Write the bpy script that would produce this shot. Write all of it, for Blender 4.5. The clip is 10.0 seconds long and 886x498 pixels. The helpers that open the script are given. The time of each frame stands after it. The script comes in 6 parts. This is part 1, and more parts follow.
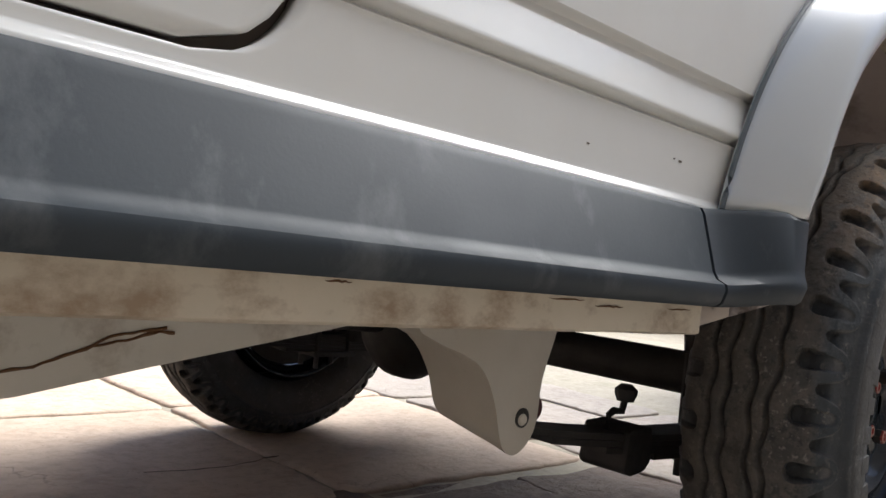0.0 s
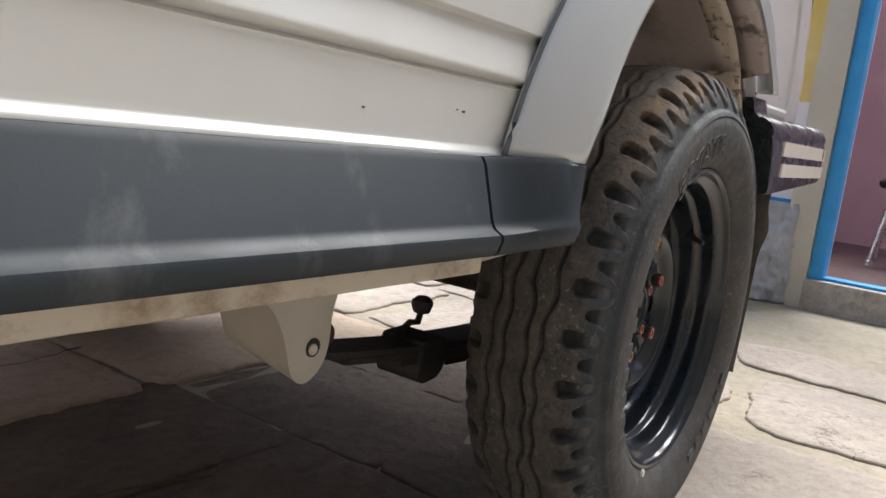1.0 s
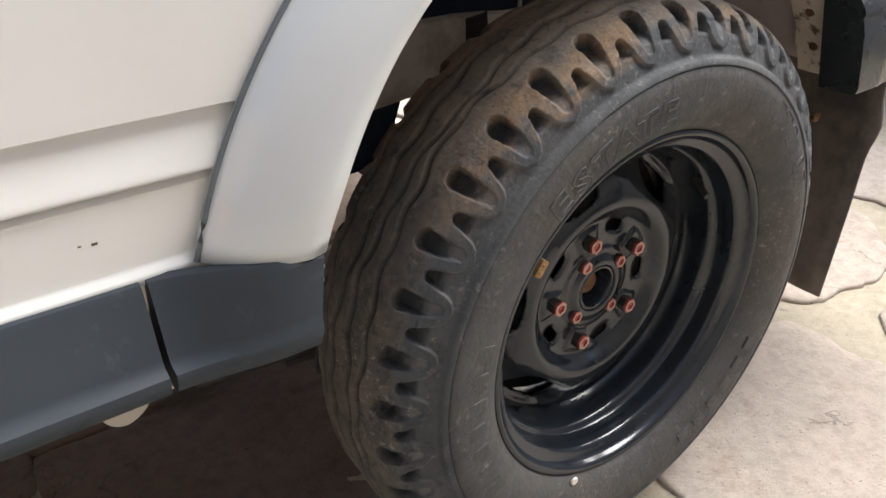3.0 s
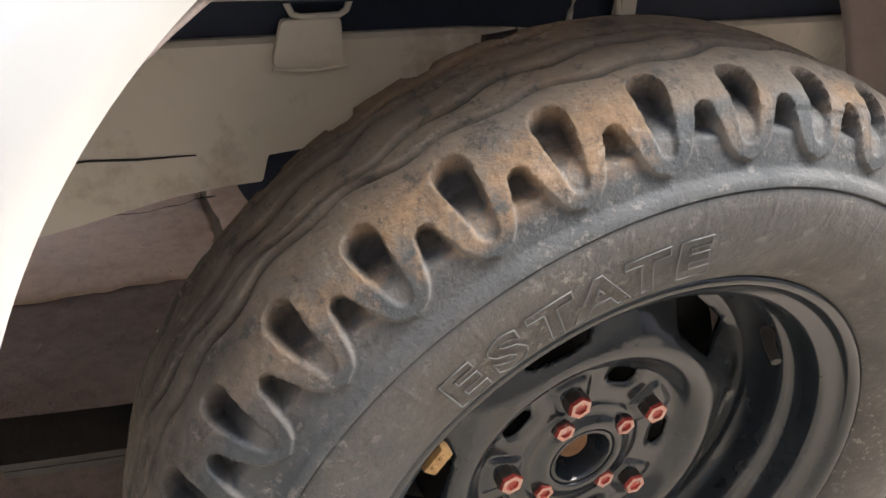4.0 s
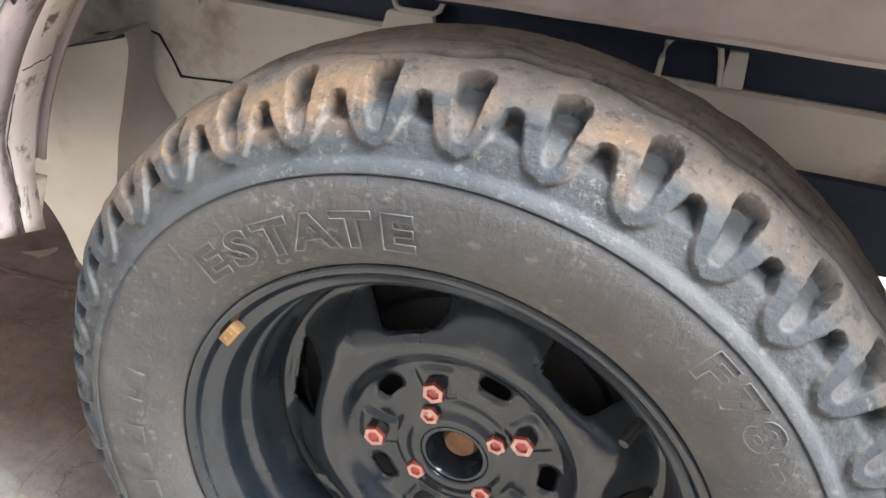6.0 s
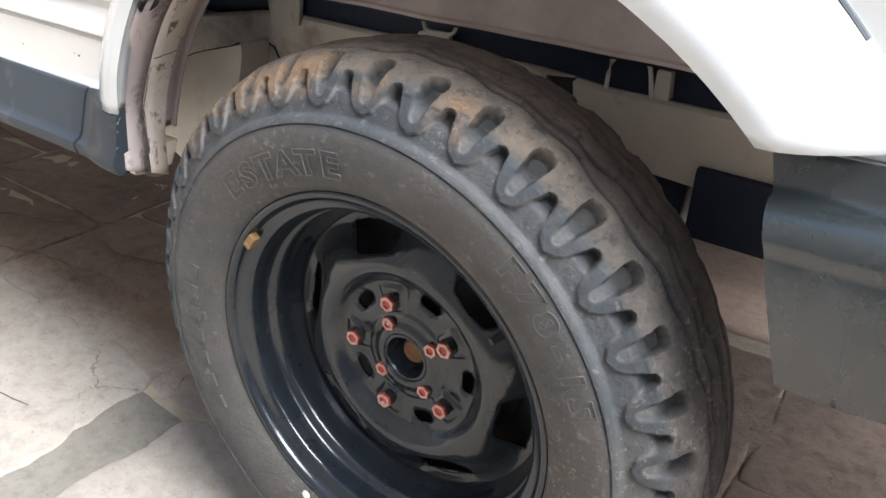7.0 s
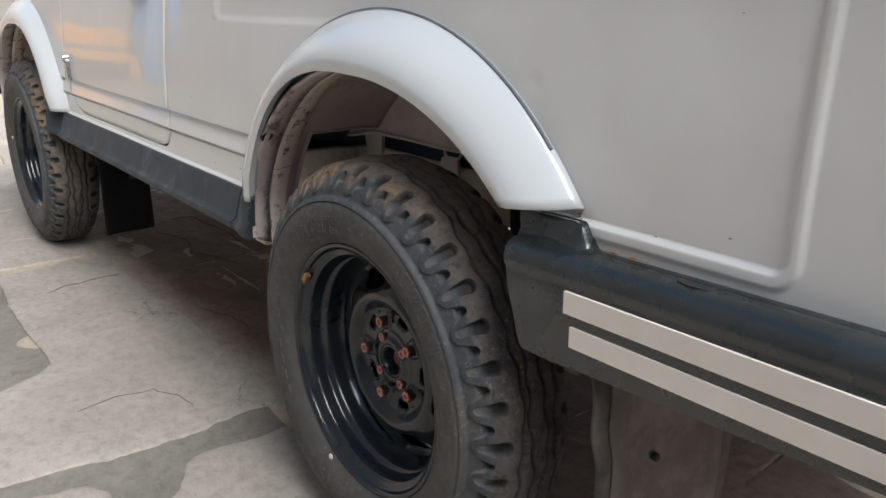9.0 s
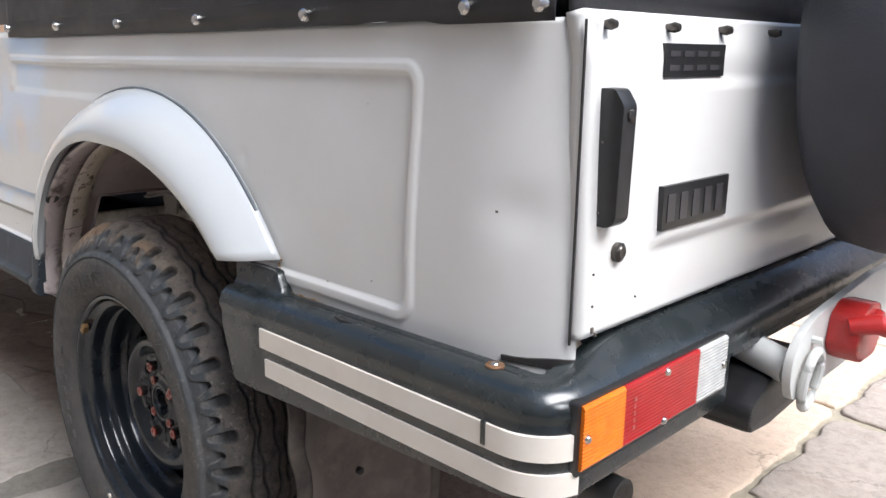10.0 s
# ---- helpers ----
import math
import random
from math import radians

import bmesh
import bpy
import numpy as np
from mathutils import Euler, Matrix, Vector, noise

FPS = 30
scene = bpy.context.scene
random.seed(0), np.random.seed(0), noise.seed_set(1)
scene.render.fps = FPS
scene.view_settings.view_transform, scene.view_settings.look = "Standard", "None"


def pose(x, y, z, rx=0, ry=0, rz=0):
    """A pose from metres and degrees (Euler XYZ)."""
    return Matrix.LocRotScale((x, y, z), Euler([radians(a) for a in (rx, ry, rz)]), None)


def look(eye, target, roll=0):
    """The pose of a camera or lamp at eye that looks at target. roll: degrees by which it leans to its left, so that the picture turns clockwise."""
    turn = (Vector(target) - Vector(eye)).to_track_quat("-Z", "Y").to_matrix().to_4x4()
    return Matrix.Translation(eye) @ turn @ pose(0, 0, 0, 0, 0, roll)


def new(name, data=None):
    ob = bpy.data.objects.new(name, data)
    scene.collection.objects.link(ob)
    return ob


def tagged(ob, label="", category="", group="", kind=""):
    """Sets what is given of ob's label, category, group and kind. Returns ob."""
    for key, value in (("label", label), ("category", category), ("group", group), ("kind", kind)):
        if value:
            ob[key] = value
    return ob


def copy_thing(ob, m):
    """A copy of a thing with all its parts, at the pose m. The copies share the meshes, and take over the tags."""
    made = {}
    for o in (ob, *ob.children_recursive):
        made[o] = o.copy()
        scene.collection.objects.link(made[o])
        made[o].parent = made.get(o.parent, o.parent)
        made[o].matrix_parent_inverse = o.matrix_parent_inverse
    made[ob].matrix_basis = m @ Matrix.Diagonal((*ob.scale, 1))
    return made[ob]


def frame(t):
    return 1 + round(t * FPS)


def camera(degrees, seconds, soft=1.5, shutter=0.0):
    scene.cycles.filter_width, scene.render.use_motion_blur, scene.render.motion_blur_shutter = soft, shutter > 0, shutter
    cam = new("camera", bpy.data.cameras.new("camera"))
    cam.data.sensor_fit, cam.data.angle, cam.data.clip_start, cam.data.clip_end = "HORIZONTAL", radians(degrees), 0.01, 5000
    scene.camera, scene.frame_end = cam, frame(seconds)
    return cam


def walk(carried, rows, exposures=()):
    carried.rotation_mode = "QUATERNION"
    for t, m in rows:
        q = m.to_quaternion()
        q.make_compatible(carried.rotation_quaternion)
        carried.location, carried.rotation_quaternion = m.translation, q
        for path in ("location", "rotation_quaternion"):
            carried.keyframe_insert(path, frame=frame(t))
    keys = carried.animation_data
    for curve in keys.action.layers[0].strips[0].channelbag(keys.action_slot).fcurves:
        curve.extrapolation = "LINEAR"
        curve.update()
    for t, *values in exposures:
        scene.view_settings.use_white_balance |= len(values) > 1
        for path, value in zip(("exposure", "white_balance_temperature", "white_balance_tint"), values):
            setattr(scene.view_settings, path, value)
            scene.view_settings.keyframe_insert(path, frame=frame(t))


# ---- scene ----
cam = camera(57.2, 10.0)
PATH = [
    (0, (-1.18, -0.309, 0.485), (0.21, 1.13, 0.512), 6.2),
    (0.5, (-1.164, -0.328, 0.489), (0.414, 0.9, 0.483), 6.9),
    (1, (-1.147, -0.326, 0.579), (0.51, 0.754, 0.281), 7.4),
    (1.5, (-1.145, -0.411, 0.797), (0.493, 0.554, 0.171), 11.5),
    (2, (-1.045, -0.512, 0.943), (0.462, 0.525, 0.134), 7.3),
    (2.2, (-0.982, -0.513, 0.95), (0.399, 0.653, 0.092), 4.8),
    (3.3, (-0.518, -0.433, 0.839), (0.449, 1.008, -0.157), 2.1),
    (3.5, (-0.439, -0.387, 0.83), (0.46, 1.081, -0.187), 4.5),
    (4, (-0.324, -0.316, 0.836), (0.403, 1.227, -0.209), 5.0),
    (4.5, (-0.192, -0.334, 0.82), (-0.25, 1.417, -0.144), 1.6),
    (5, (-0.099, -0.341, 0.835), (-0.495, 1.38, -0.106), 2.7),
    (5.5, (-0.001, -0.393, 0.834), (-0.5, 1.267, -0.165), 3.0),
    (6, (0.133, -0.422, 0.845), (-0.394, 1.225, -0.159), 4.5),
    (6.2, (0.199, -0.426, 0.845), (-0.463, 1.163, -0.174), 2.7),
    (7.3, (0.543, -0.556, 0.912), (-0.511, 0.887, 0.013), 3.2),
    (7.5, (0.602, -0.558, 0.927), (-0.508, 0.859, 0.054), 2.4),
    (8, (0.758, -0.562, 0.938), (-0.647, 0.628, 0.158), -1.5),
    (8.5, (0.899, -0.592, 0.941), (-0.571, 0.568, 0.238), -0.6),
    (9, (1.054, -0.638, 0.96), (-0.448, 0.531, 0.345), -0.2),
    (9.5, (1.194, -0.621, 0.982), (-0.31, 0.582, 0.441), -0.7),
    (9.8, (1.309, -0.588, 1.002), (-0.134, 0.7, 0.491), -0.6),
    (10, (1.364, -0.564, 1.001), (-0.002, 0.816, 0.522), 0.8),
]
EXPOSURES = [(0, 0.40, 6080, 9), (1, 0.66, 6270, 9), (1.5, 0.62, 6250, 9), (2, 0.27, 6300, 10), (3.5, 1.70, 6380, 10), (4.0, 1.94, 6520, 10), (4.5, 1.74, 6560, 10), (5.0, 1.75, 6450, 10), (5.5, 2.02, 6300, 9), (6.2, 2.52, 5900, 8), (7.5, 0.84, 6020, 9), (8, 0.33, 6080, 9), (9, 0.30, 6020, 9), (9.5, 0.32, 5980, 10), (10, 0.55, 5930, 11)]
walk(cam, [(t, look(eye, target, roll)) for t, eye, target, roll in PATH], EXPOSURES)

# ---- light ----
world = bpy.data.worlds.new("overcast_sky")
scene.world = world
world.use_nodes = True
wn = world.node_tree.nodes
sky = wn.new("ShaderNodeTexSky")
sky.sky_type = "NISHITA"
sky.sun_disc = False
sky.sun_elevation, sky.sun_rotation = radians(49), radians(82)
sky.air_density, sky.dust_density = 1.0, 2.0
world.node_tree.links.new(sky.outputs[0], wn["Background"].inputs[0])
wn["Background"].inputs[1].default_value = 0.15

sun_data = bpy.data.lights.new("sun", "SUN")
sun_data.energy, sun_data.angle, sun_data.color = 7.6, radians(52), (1.0, 0.955, 0.89)
sun_lamp = new("sun", sun_data)
sun_lamp.matrix_world = look((3.4, 0.5, 4.0), (0, 0, 0))


# ---- materials ----
def shade(name, col, col2=None, rough=0.5, metal=0.0, scale=8.0, amount=0.5, bump=0.0, bump_scale=120.0,
          stain=None, stain_scale=3.0, stain_at=0.55, stain_soft=0.12, coat=0.0, spec=0.5, rough2=None, island=False, stain_amount=1.0, stretch=None):
    m = bpy.data.materials.new(name)
    m.use_nodes = True
    nt = m.node_tree
    n, ln = nt.nodes, nt.links
    bsdf = n["Principled BSDF"]
    tc = n.new("ShaderNodeTexCoord")

    def noise_tex(sc, detail=6.0, rough_=0.6, pull=None):
        t = n.new("ShaderNodeTexNoise")
        t.inputs["Scale"].default_value, t.inputs["Detail"].default_value, t.inputs["Roughness"].default_value = sc, detail, rough_
        if pull:
            mp = n.new("ShaderNodeMapping")
            mp.inputs["Scale"].default_value = pull
            ln.new(tc.outputs["Object"], mp.inputs["Vector"])
            ln.new(mp.outputs["Vector"], t.inputs["Vector"])
        else:
            ln.new(tc.outputs["Object"], t.inputs["Vector"])
        return t.outputs["Fac"]

    def mixed(fac, a, b):
        x = n.new("ShaderNodeMix")
        x.data_type = "RGBA"
        ln.new(fac, x.inputs[0])
        for sock, v in ((x.inputs[6], a), (x.inputs[7], b)):
            if isinstance(v, tuple):
                sock.default_value = (*v, 1)
            else:
                ln.new(v, sock)
        return x.outputs[2]

    def band(fac, lo, hi, top=1.0):
        r = n.new("ShaderNodeMapRange")
        r.inputs["From Min"].default_value, r.inputs["From Max"].default_value = lo, hi
        r.inputs["To Max"].default_value = top
        ln.new(fac, r.inputs["Value"])
        return r.outputs["Result"]

    col2 = col2 or tuple(c * 0.8 for c in col)
    out = mixed(band(noise_tex(scale), 0.5 - 0.25 / max(amount, 0.01) * 0.5, 0.5 + 0.25 / max(amount, 0.01) * 0.5, min(1.0, amount * 2)), col, col2)
    if stain:
        fac = band(noise_tex(stain_scale, 9.0, 0.68, stretch), stain_at - stain_soft, stain_at + stain_soft, stain_amount)
        out = mixed(fac, out, stain)
    if island:
        info = n.new("ShaderNodeObjectInfo")
        out = mixed(band(info.outputs["Random"], 0.0, 1.0, 0.35), out, tuple(c * 0.62 for c in col))
    ln.new(out, bsdf.inputs["Base Color"])
    bsdf.inputs["Metallic"].default_value = metal
    bsdf.inputs["Specular IOR Level"].default_value = spec
    bsdf.inputs["Coat Weight"].default_value = coat
    bsdf.inputs["Coat Roughness"].default_value = 0.03
    r = n.new("ShaderNodeMapRange")
    r.inputs["From Min"].default_value, r.inputs["From Max"].default_value = 0.3, 0.7
    r.inputs["To Min"].default_value, r.inputs["To Max"].default_value = rough, rough2 if rough2 is not None else min(1.0, rough * 1.25)
    ln.new(noise_tex(scale * 2.3), r.inputs["Value"])
    ln.new(r.outputs["Result"], bsdf.inputs["Roughness"])
    if bump:
        b = n.new("ShaderNodeBump")
        b.inputs["Strength"].default_value, b.inputs["Distance"].default_value = min(1.0, bump), 0.002 * max(1.0, bump)
        ln.new(noise_tex(bump_scale), b.inputs["Height"])
        ln.new(b.outputs["Normal"], bsdf.inputs["Normal"])
    return m


def tyre_shade():
    """Worn black rubber, tan road dust lying on the tread and shoulders."""
    m = bpy.data.materials.new("dusty_rubber")
    m.use_nodes = True
    n, ln = m.node_tree.nodes, m.node_tree.links
    bsdf = n["Principled BSDF"]
    tc = n.new("ShaderNodeTexCoord")
    sep = n.new("ShaderNodeSeparateXYZ")
    ln.new(tc.outputs["Object"], sep.inputs[0])

    def calc(op, a, b=None):
        x = n.new("ShaderNodeMath")
        x.operation = op
        for s, v in zip(x.inputs, (a, b)):
            if v is None:
                continue
            if isinstance(v, (int, float)):
                s.default_value = v
            else:
                ln.new(v, s)
        return x.outputs[0]

    def band(v, lo, hi):
        r = n.new("ShaderNodeMapRange")
        r.inputs["From Min"].default_value, r.inputs["From Max"].default_value = lo, hi
        ln.new(v, r.inputs["Value"])
        return r.outputs["Result"]

    def noise_tex(sc, d=8.0, ro=0.65):
        t = n.new("ShaderNodeTexNoise")
        t.inputs["Scale"].default_value, t.inputs["Detail"].default_value, t.inputs["Roughness"].default_value = sc, d, ro
        ln.new(tc.outputs["Object"], t.inputs["Vector"])
        return t.outputs["Fac"]

    def mixed(fac, a, b):
        x = n.new("ShaderNodeMix")
        x.data_type = "RGBA"
        ln.new(fac, x.inputs[0])
        for sock, v in ((x.inputs[6], a), (x.inputs[7], b)):
            if isinstance(v, tuple):
                sock.default_value = (*v, 1)
            else:
                ln.new(v, sock)
        return x.outputs[2]

    def attribute(name):
        x = n.new("ShaderNodeAttribute")
        x.attribute_name = name
        return x.outputs["Fac"]

    radius = calc("SQRT", calc("ADD", calc("MULTIPLY", sep.outputs[0], sep.outputs[0]), calc("MULTIPLY", sep.outputs[2], sep.outputs[2])))
    tread = band(calc("ADD", radius, calc("MULTIPLY", calc("SUBTRACT", noise_tex(14, 9, 0.7), 0.5), 0.030)), 0.3315, 0.3385)
    rubber = mixed(band(noise_tex(22), 0.35, 0.65), (0.034, 0.039, 0.044), (0.051, 0.056, 0.060))
    rubber = mixed(calc("MULTIPLY", band(noise_tex(5), 0.42, 0.66), 0.6), rubber, (0.080, 0.077, 0.073))
    rubber = mixed(calc("MULTIPLY", band(radius, 0.291, 0.284), band(noise_tex(6, 8, 0.6), 0.25, 0.60)), rubber, (0.064, 0.058, 0.052))
    rubber = mixed(calc("MULTIPLY", band(noise_tex(16, 10, 0.7), 0.56, 0.64), 0.5), rubber, (0.045, 0.046, 0.048))
    rubber = mixed(calc("MULTIPLY", band(noise_tex(85, 3, 0.5), 0.64, 0.72), 0.35), rubber, (0.19, 0.182, 0.172))
    rubber = mixed(calc("MULTIPLY", band(noise_tex(330, 4, 0.6), 0.63, 0.72), 0.4), rubber, (0.18, 0.172, 0.165))
    rubber = mixed(calc("MULTIPLY", attribute("tongue"), 0.75), rubber, (0.030, 0.036, 0.041))
    film = calc("MULTIPLY", tread, band(noise_tex(9, 10, 0.7), 0.20, 0.46))
    dust = mixed(band(noise_tex(26, 9, 0.72), 0.40, 0.60), (0.095, 0.082, 0.069), (0.056, 0.051, 0.046))
    dust = mixed(calc("MULTIPLY", band(noise_tex(60, 9, 0.72), 0.52, 0.64), 0.6), dust, (0.145, 0.121, 0.099))
    dust = mixed(calc("MULTIPLY", band(noise_tex(19, 10, 0.75), 0.55, 0.62), 0.75), dust, (0.046, 0.040, 0.035))
    # dry dust settled on top of the standing tyre
    settled = calc("MULTIPLY", calc("MULTIPLY", band(sep.outputs[2], 0.20, 0.31), band(noise_tex(17, 9, 0.7), 0.28, 0.60)), 0.8)
    dust = mixed(settled, dust, mixed(band(noise_tex(33, 9, 0.72), 0.40, 0.60), (0.190, 0.150, 0.112), (0.115, 0.090, 0.069)))
    col = mixed(calc("MULTIPLY", film, 0.92), rubber, dust)
    grains = calc("MULTIPLY", calc("MULTIPLY", band(radius, 0.309, 0.320), band(radius, 0.3505, 0.342)), band(noise_tex(13, 12, 0.76), 0.44, 0.53))
    clay = calc("SUBTRACT", noise_tex(6.5, 4, 0.55), calc("MULTIPLY", sep.outputs[0], 0.55))
    grains = calc("MULTIPLY", grains, calc("MULTIPLY", band(clay, 0.50, 0.58), band(sep.outputs[2], 0.17, 0.27)))
    col = mixed(calc("MULTIPLY", grains, 0.85), col, mixed(band(noise_tex(70, 6, 0.7), 0.35, 0.65), (0.23, 0.145, 0.080), (0.13, 0.088, 0.055)))
    flecks = calc("MULTIPLY", band(radius, 0.298, 0.306), calc("MAXIMUM", band(noise_tex(42, 10, 0.76), 0.545, 0.61), band(noise_tex(120, 6, 0.7), 0.60, 0.66)))
    col = mixed(calc("MULTIPLY", flecks, 0.7), col, (0.024, 0.026, 0.028))
    pale = calc("MULTIPLY", band(radius, 0.298, 0.306), band(noise_tex(75, 9, 0.75), 0.60, 0.66))
    col = mixed(calc("MULTIPLY", pale, 0.5), col, (0.17, 0.15, 0.13))
    specks = calc("MULTIPLY", band(noise_tex(7, 6, 0.6), 0.50, 0.62), band(noise_tex(150, 5, 0.65), 0.58, 0.62))
    col = mixed(calc("MULTIPLY", specks, 0.35), col, (0.30, 0.27, 0.23))
    # dust-free rubber in pits, slots and rain grooves, darkened to paint in their shade
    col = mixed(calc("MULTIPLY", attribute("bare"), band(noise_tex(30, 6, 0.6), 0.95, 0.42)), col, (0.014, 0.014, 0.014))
    col = mixed(calc("MULTIPLY", attribute("wear"), band(noise_tex(45), 0.25, 0.5)), col, (0.130, 0.122, 0.115))
    ln.new(col, bsdf.inputs["Base Color"])
    ro = n.new("ShaderNodeMapRange")
    ro.inputs["To Min"].default_value, ro.inputs["To Max"].default_value = 0.52, 0.9
    ln.new(calc("MAXIMUM", film, band(noise_tex(30), 0.3, 0.7)), ro.inputs["Value"])
    ln.new(ro.outputs["Result"], bsdf.inputs["Roughness"])
    b = n.new("ShaderNodeBump")
    b.inputs["Strength"].default_value, b.inputs["Distance"].default_value = 0.75, 0.0020
    ln.new(calc("ADD", noise_tex(190), calc("MULTIPLY", noise_tex(45), 1.3)), b.inputs["Height"])
    ln.new(b.outputs["Normal"], bsdf.inputs["Normal"])
    return m


PAINT = shade("white_car_paint", (0.72, 0.72, 0.70), (0.66, 0.655, 0.63), rough=0.30, scale=3.0, amount=0.5, coat=0.5, bump=0.03, bump_scale=60,
              stain=(0.60, 0.57, 0.52), stain_scale=4.0, stain_at=0.60, stain_soft=0.2, stain_amount=0.4)
FLARE = shade("white_flare_paint", (0.58, 0.605, 0.61), (0.535, 0.56, 0.57), rough=0.22, scale=4.0, coat=0.8, bump=0.02, bump_scale=50)
CHASSIS = shade("chassis_white_paint", (0.69, 0.65, 0.575), (0.585, 0.535, 0.455), rough=0.5, scale=7.0, bump=0.25, bump_scale=60,
                stain=(0.22, 0.145, 0.09), stain_scale=10.0, stain_at=0.605, stain_soft=0.09, stain_amount=0.7)
WELL = shade("dusty_well_paint", (0.43, 0.365, 0.345), (0.34, 0.285, 0.27), rough=0.8, scale=6.0, bump=0.4, bump_scale=70,
             stain=(0.16, 0.13, 0.11), stain_scale=8.0, stain_at=0.64, stain_soft=0.08, stain_amount=0.7)
LIP = shade("dirty_lip_primer", (0.53, 0.465, 0.445), (0.40, 0.34, 0.325), rough=0.75, scale=12.0, bump=0.5, bump_scale=90,
            stain=(0.075, 0.055, 0.045), stain_scale=22.0, stain_at=0.58, stain_soft=0.06, stain_amount=0.85)
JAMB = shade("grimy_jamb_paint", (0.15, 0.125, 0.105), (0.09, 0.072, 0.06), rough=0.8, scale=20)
HANGER = shade("greyed_cream_paint", (0.60, 0.555, 0.48), (0.48, 0.435, 0.365), rough=0.55, scale=6.0, bump=0.25, bump_scale=60,
               stain=(0.30, 0.23, 0.17), stain_scale=8.0, stain_at=0.64, stain_soft=0.08, stain_amount=0.6)
LIP_PALE = shade("pale_lip_primer", (0.62, 0.555, 0.49), (0.49, 0.42, 0.37), rough=0.7, scale=11.0, bump=0.5, bump_scale=90,
                 stain=(0.11, 0.075, 0.05), stain_scale=36.0, stain_at=0.60, stain_soft=0.045, stain_amount=0.85)
CREAM = shade("cream_underbody_paint", (0.72, 0.645, 0.52), (0.58, 0.50, 0.385), rough=0.5, scale=5.0, bump=0.25, bump_scale=60,
              stain=(0.27, 0.17, 0.095), stain_scale=14.0, stain_at=0.545, stain_soft=0.07, stain_amount=0.75, stretch=(0.7, 1.0, 1.0))
DIRTY = shade("dirty_white_seam", (0.64, 0.57, 0.46), (0.46, 0.39, 0.30), rough=0.75, scale=18.0, bump=0.8, bump_scale=110,
              stain=(0.09, 0.06, 0.04), stain_scale=48.0, stain_at=0.575, stain_soft=0.04, stain_amount=0.9)
PLASTIC = shade("dark_grey_plastic", (0.025, 0.032, 0.040), (0.035, 0.043, 0.051), rough=0.42, scale=6.0, bump=0.05, bump_scale=300, spec=0.24,
                stain=(0.19, 0.195, 0.20), stain_scale=7.0, stain_at=0.66, stain_soft=0.09, stain_amount=0.4, stretch=(1.6, 1.0, 1.0))
TRIM = shade("black_bumper_plastic", (0.011, 0.015, 0.016), (0.020, 0.025, 0.026), rough=0.20, rough2=0.34, scale=9.0, bump=0.04, bump_scale=300, coat=0.0, spec=0.75,
             stain=(0.08, 0.085, 0.085), stain_scale=14.0, stain_at=0.64, stain_soft=0.12, stain_amount=0.25)
SCUFF = shade("scuffed_plastic_edge", (0.32, 0.33, 0.34), (0.16, 0.17, 0.18), rough=0.6, scale=90, bump=0.3)
GASKET = shade("grey_rubber_piping", (0.085, 0.10, 0.11), (0.15, 0.165, 0.175), rough=0.5, scale=20)
WHITE_TAPE = shade("white_stripe_tape", (0.78, 0.73, 0.65), (0.70, 0.64, 0.56), rough=0.45, scale=20, bump=0.1, stain=(0.2, 0.19, 0.17), stain_scale=40, stain_at=0.72, stain_soft=0.04)
RUBBER = tyre_shade()
MOULD = shade("moulded_rubber_letter", (0.050, 0.054, 0.058), (0.088, 0.086, 0.082), rough=0.5, scale=40, bump=0.3)
FLAP = shade("black_rubber_sheet", (0.008, 0.008, 0.009), (0.012, 0.012, 0.012), rough=0.7, scale=9, bump=0.2, spec=0.2)
FLAP_DUST = shade("flap_dust", (0.165, 0.142, 0.125), (0.105, 0.09, 0.078), rough=0.8, scale=7, bump=0.2, stain=(0.27, 0.235, 0.21), stain_scale=5.0, stain_at=0.55)
DUSTY_FLAP = shade("dusty_rubber_sheet", (0.026, 0.022, 0.020), (0.05, 0.042, 0.036), rough=0.7, scale=6, bump=0.3, stain=(0.15, 0.125, 0.1), stain_scale=4.0, stain_at=0.52)
RIM = shade("black_gloss_wheel_paint", (0.009, 0.012, 0.016), (0.015, 0.019, 0.023), rough=0.15, scale=30, coat=0.0, bump=0.03, bump_scale=90,
            stain=(0.13, 0.12, 0.105), stain_scale=90, stain_at=0.70, stain_soft=0.04, stain_amount=0.5)
IRON = shade("oily_black_iron", (0.014, 0.014, 0.015), (0.035, 0.03, 0.026), rough=0.6, metal=0.0, scale=25, bump=0.4)
RED_PAINT = shade("red_nut_paint", (0.36, 0.05, 0.038), (0.24, 0.035, 0.026), rough=0.4, scale=120, bump=0.2, stain=(0.55, 0.5, 0.46), stain_scale=150, stain_at=0.60, stain_soft=0.05, stain_amount=0.6)
WORN_NUT = shade("worn_nut_edge", (0.40, 0.14, 0.10), (0.42, 0.34, 0.29), rough=0.35, metal=0.3, scale=140, bump=0.2)
DARK_METAL = shade("dark_plated_metal", (0.06, 0.055, 0.05), (0.12, 0.11, 0.10), rough=0.3, metal=0.8, scale=60, bump=0.2)
CHROME = shade("bright_metal", (0.72, 0.70, 0.66), rough=0.2, metal=1.0, scale=40)
RUSTY = shade("rusty_metal", (0.22, 0.115, 0.05), (0.10, 0.05, 0.028), rough=0.7, metal=0.3, scale=80, bump=0.5)
RUST_CRUMB = shade("yellow_rust_crumb", (0.42, 0.25, 0.08), (0.16, 0.08, 0.035), rough=0.9, scale=200, bump=0.5)
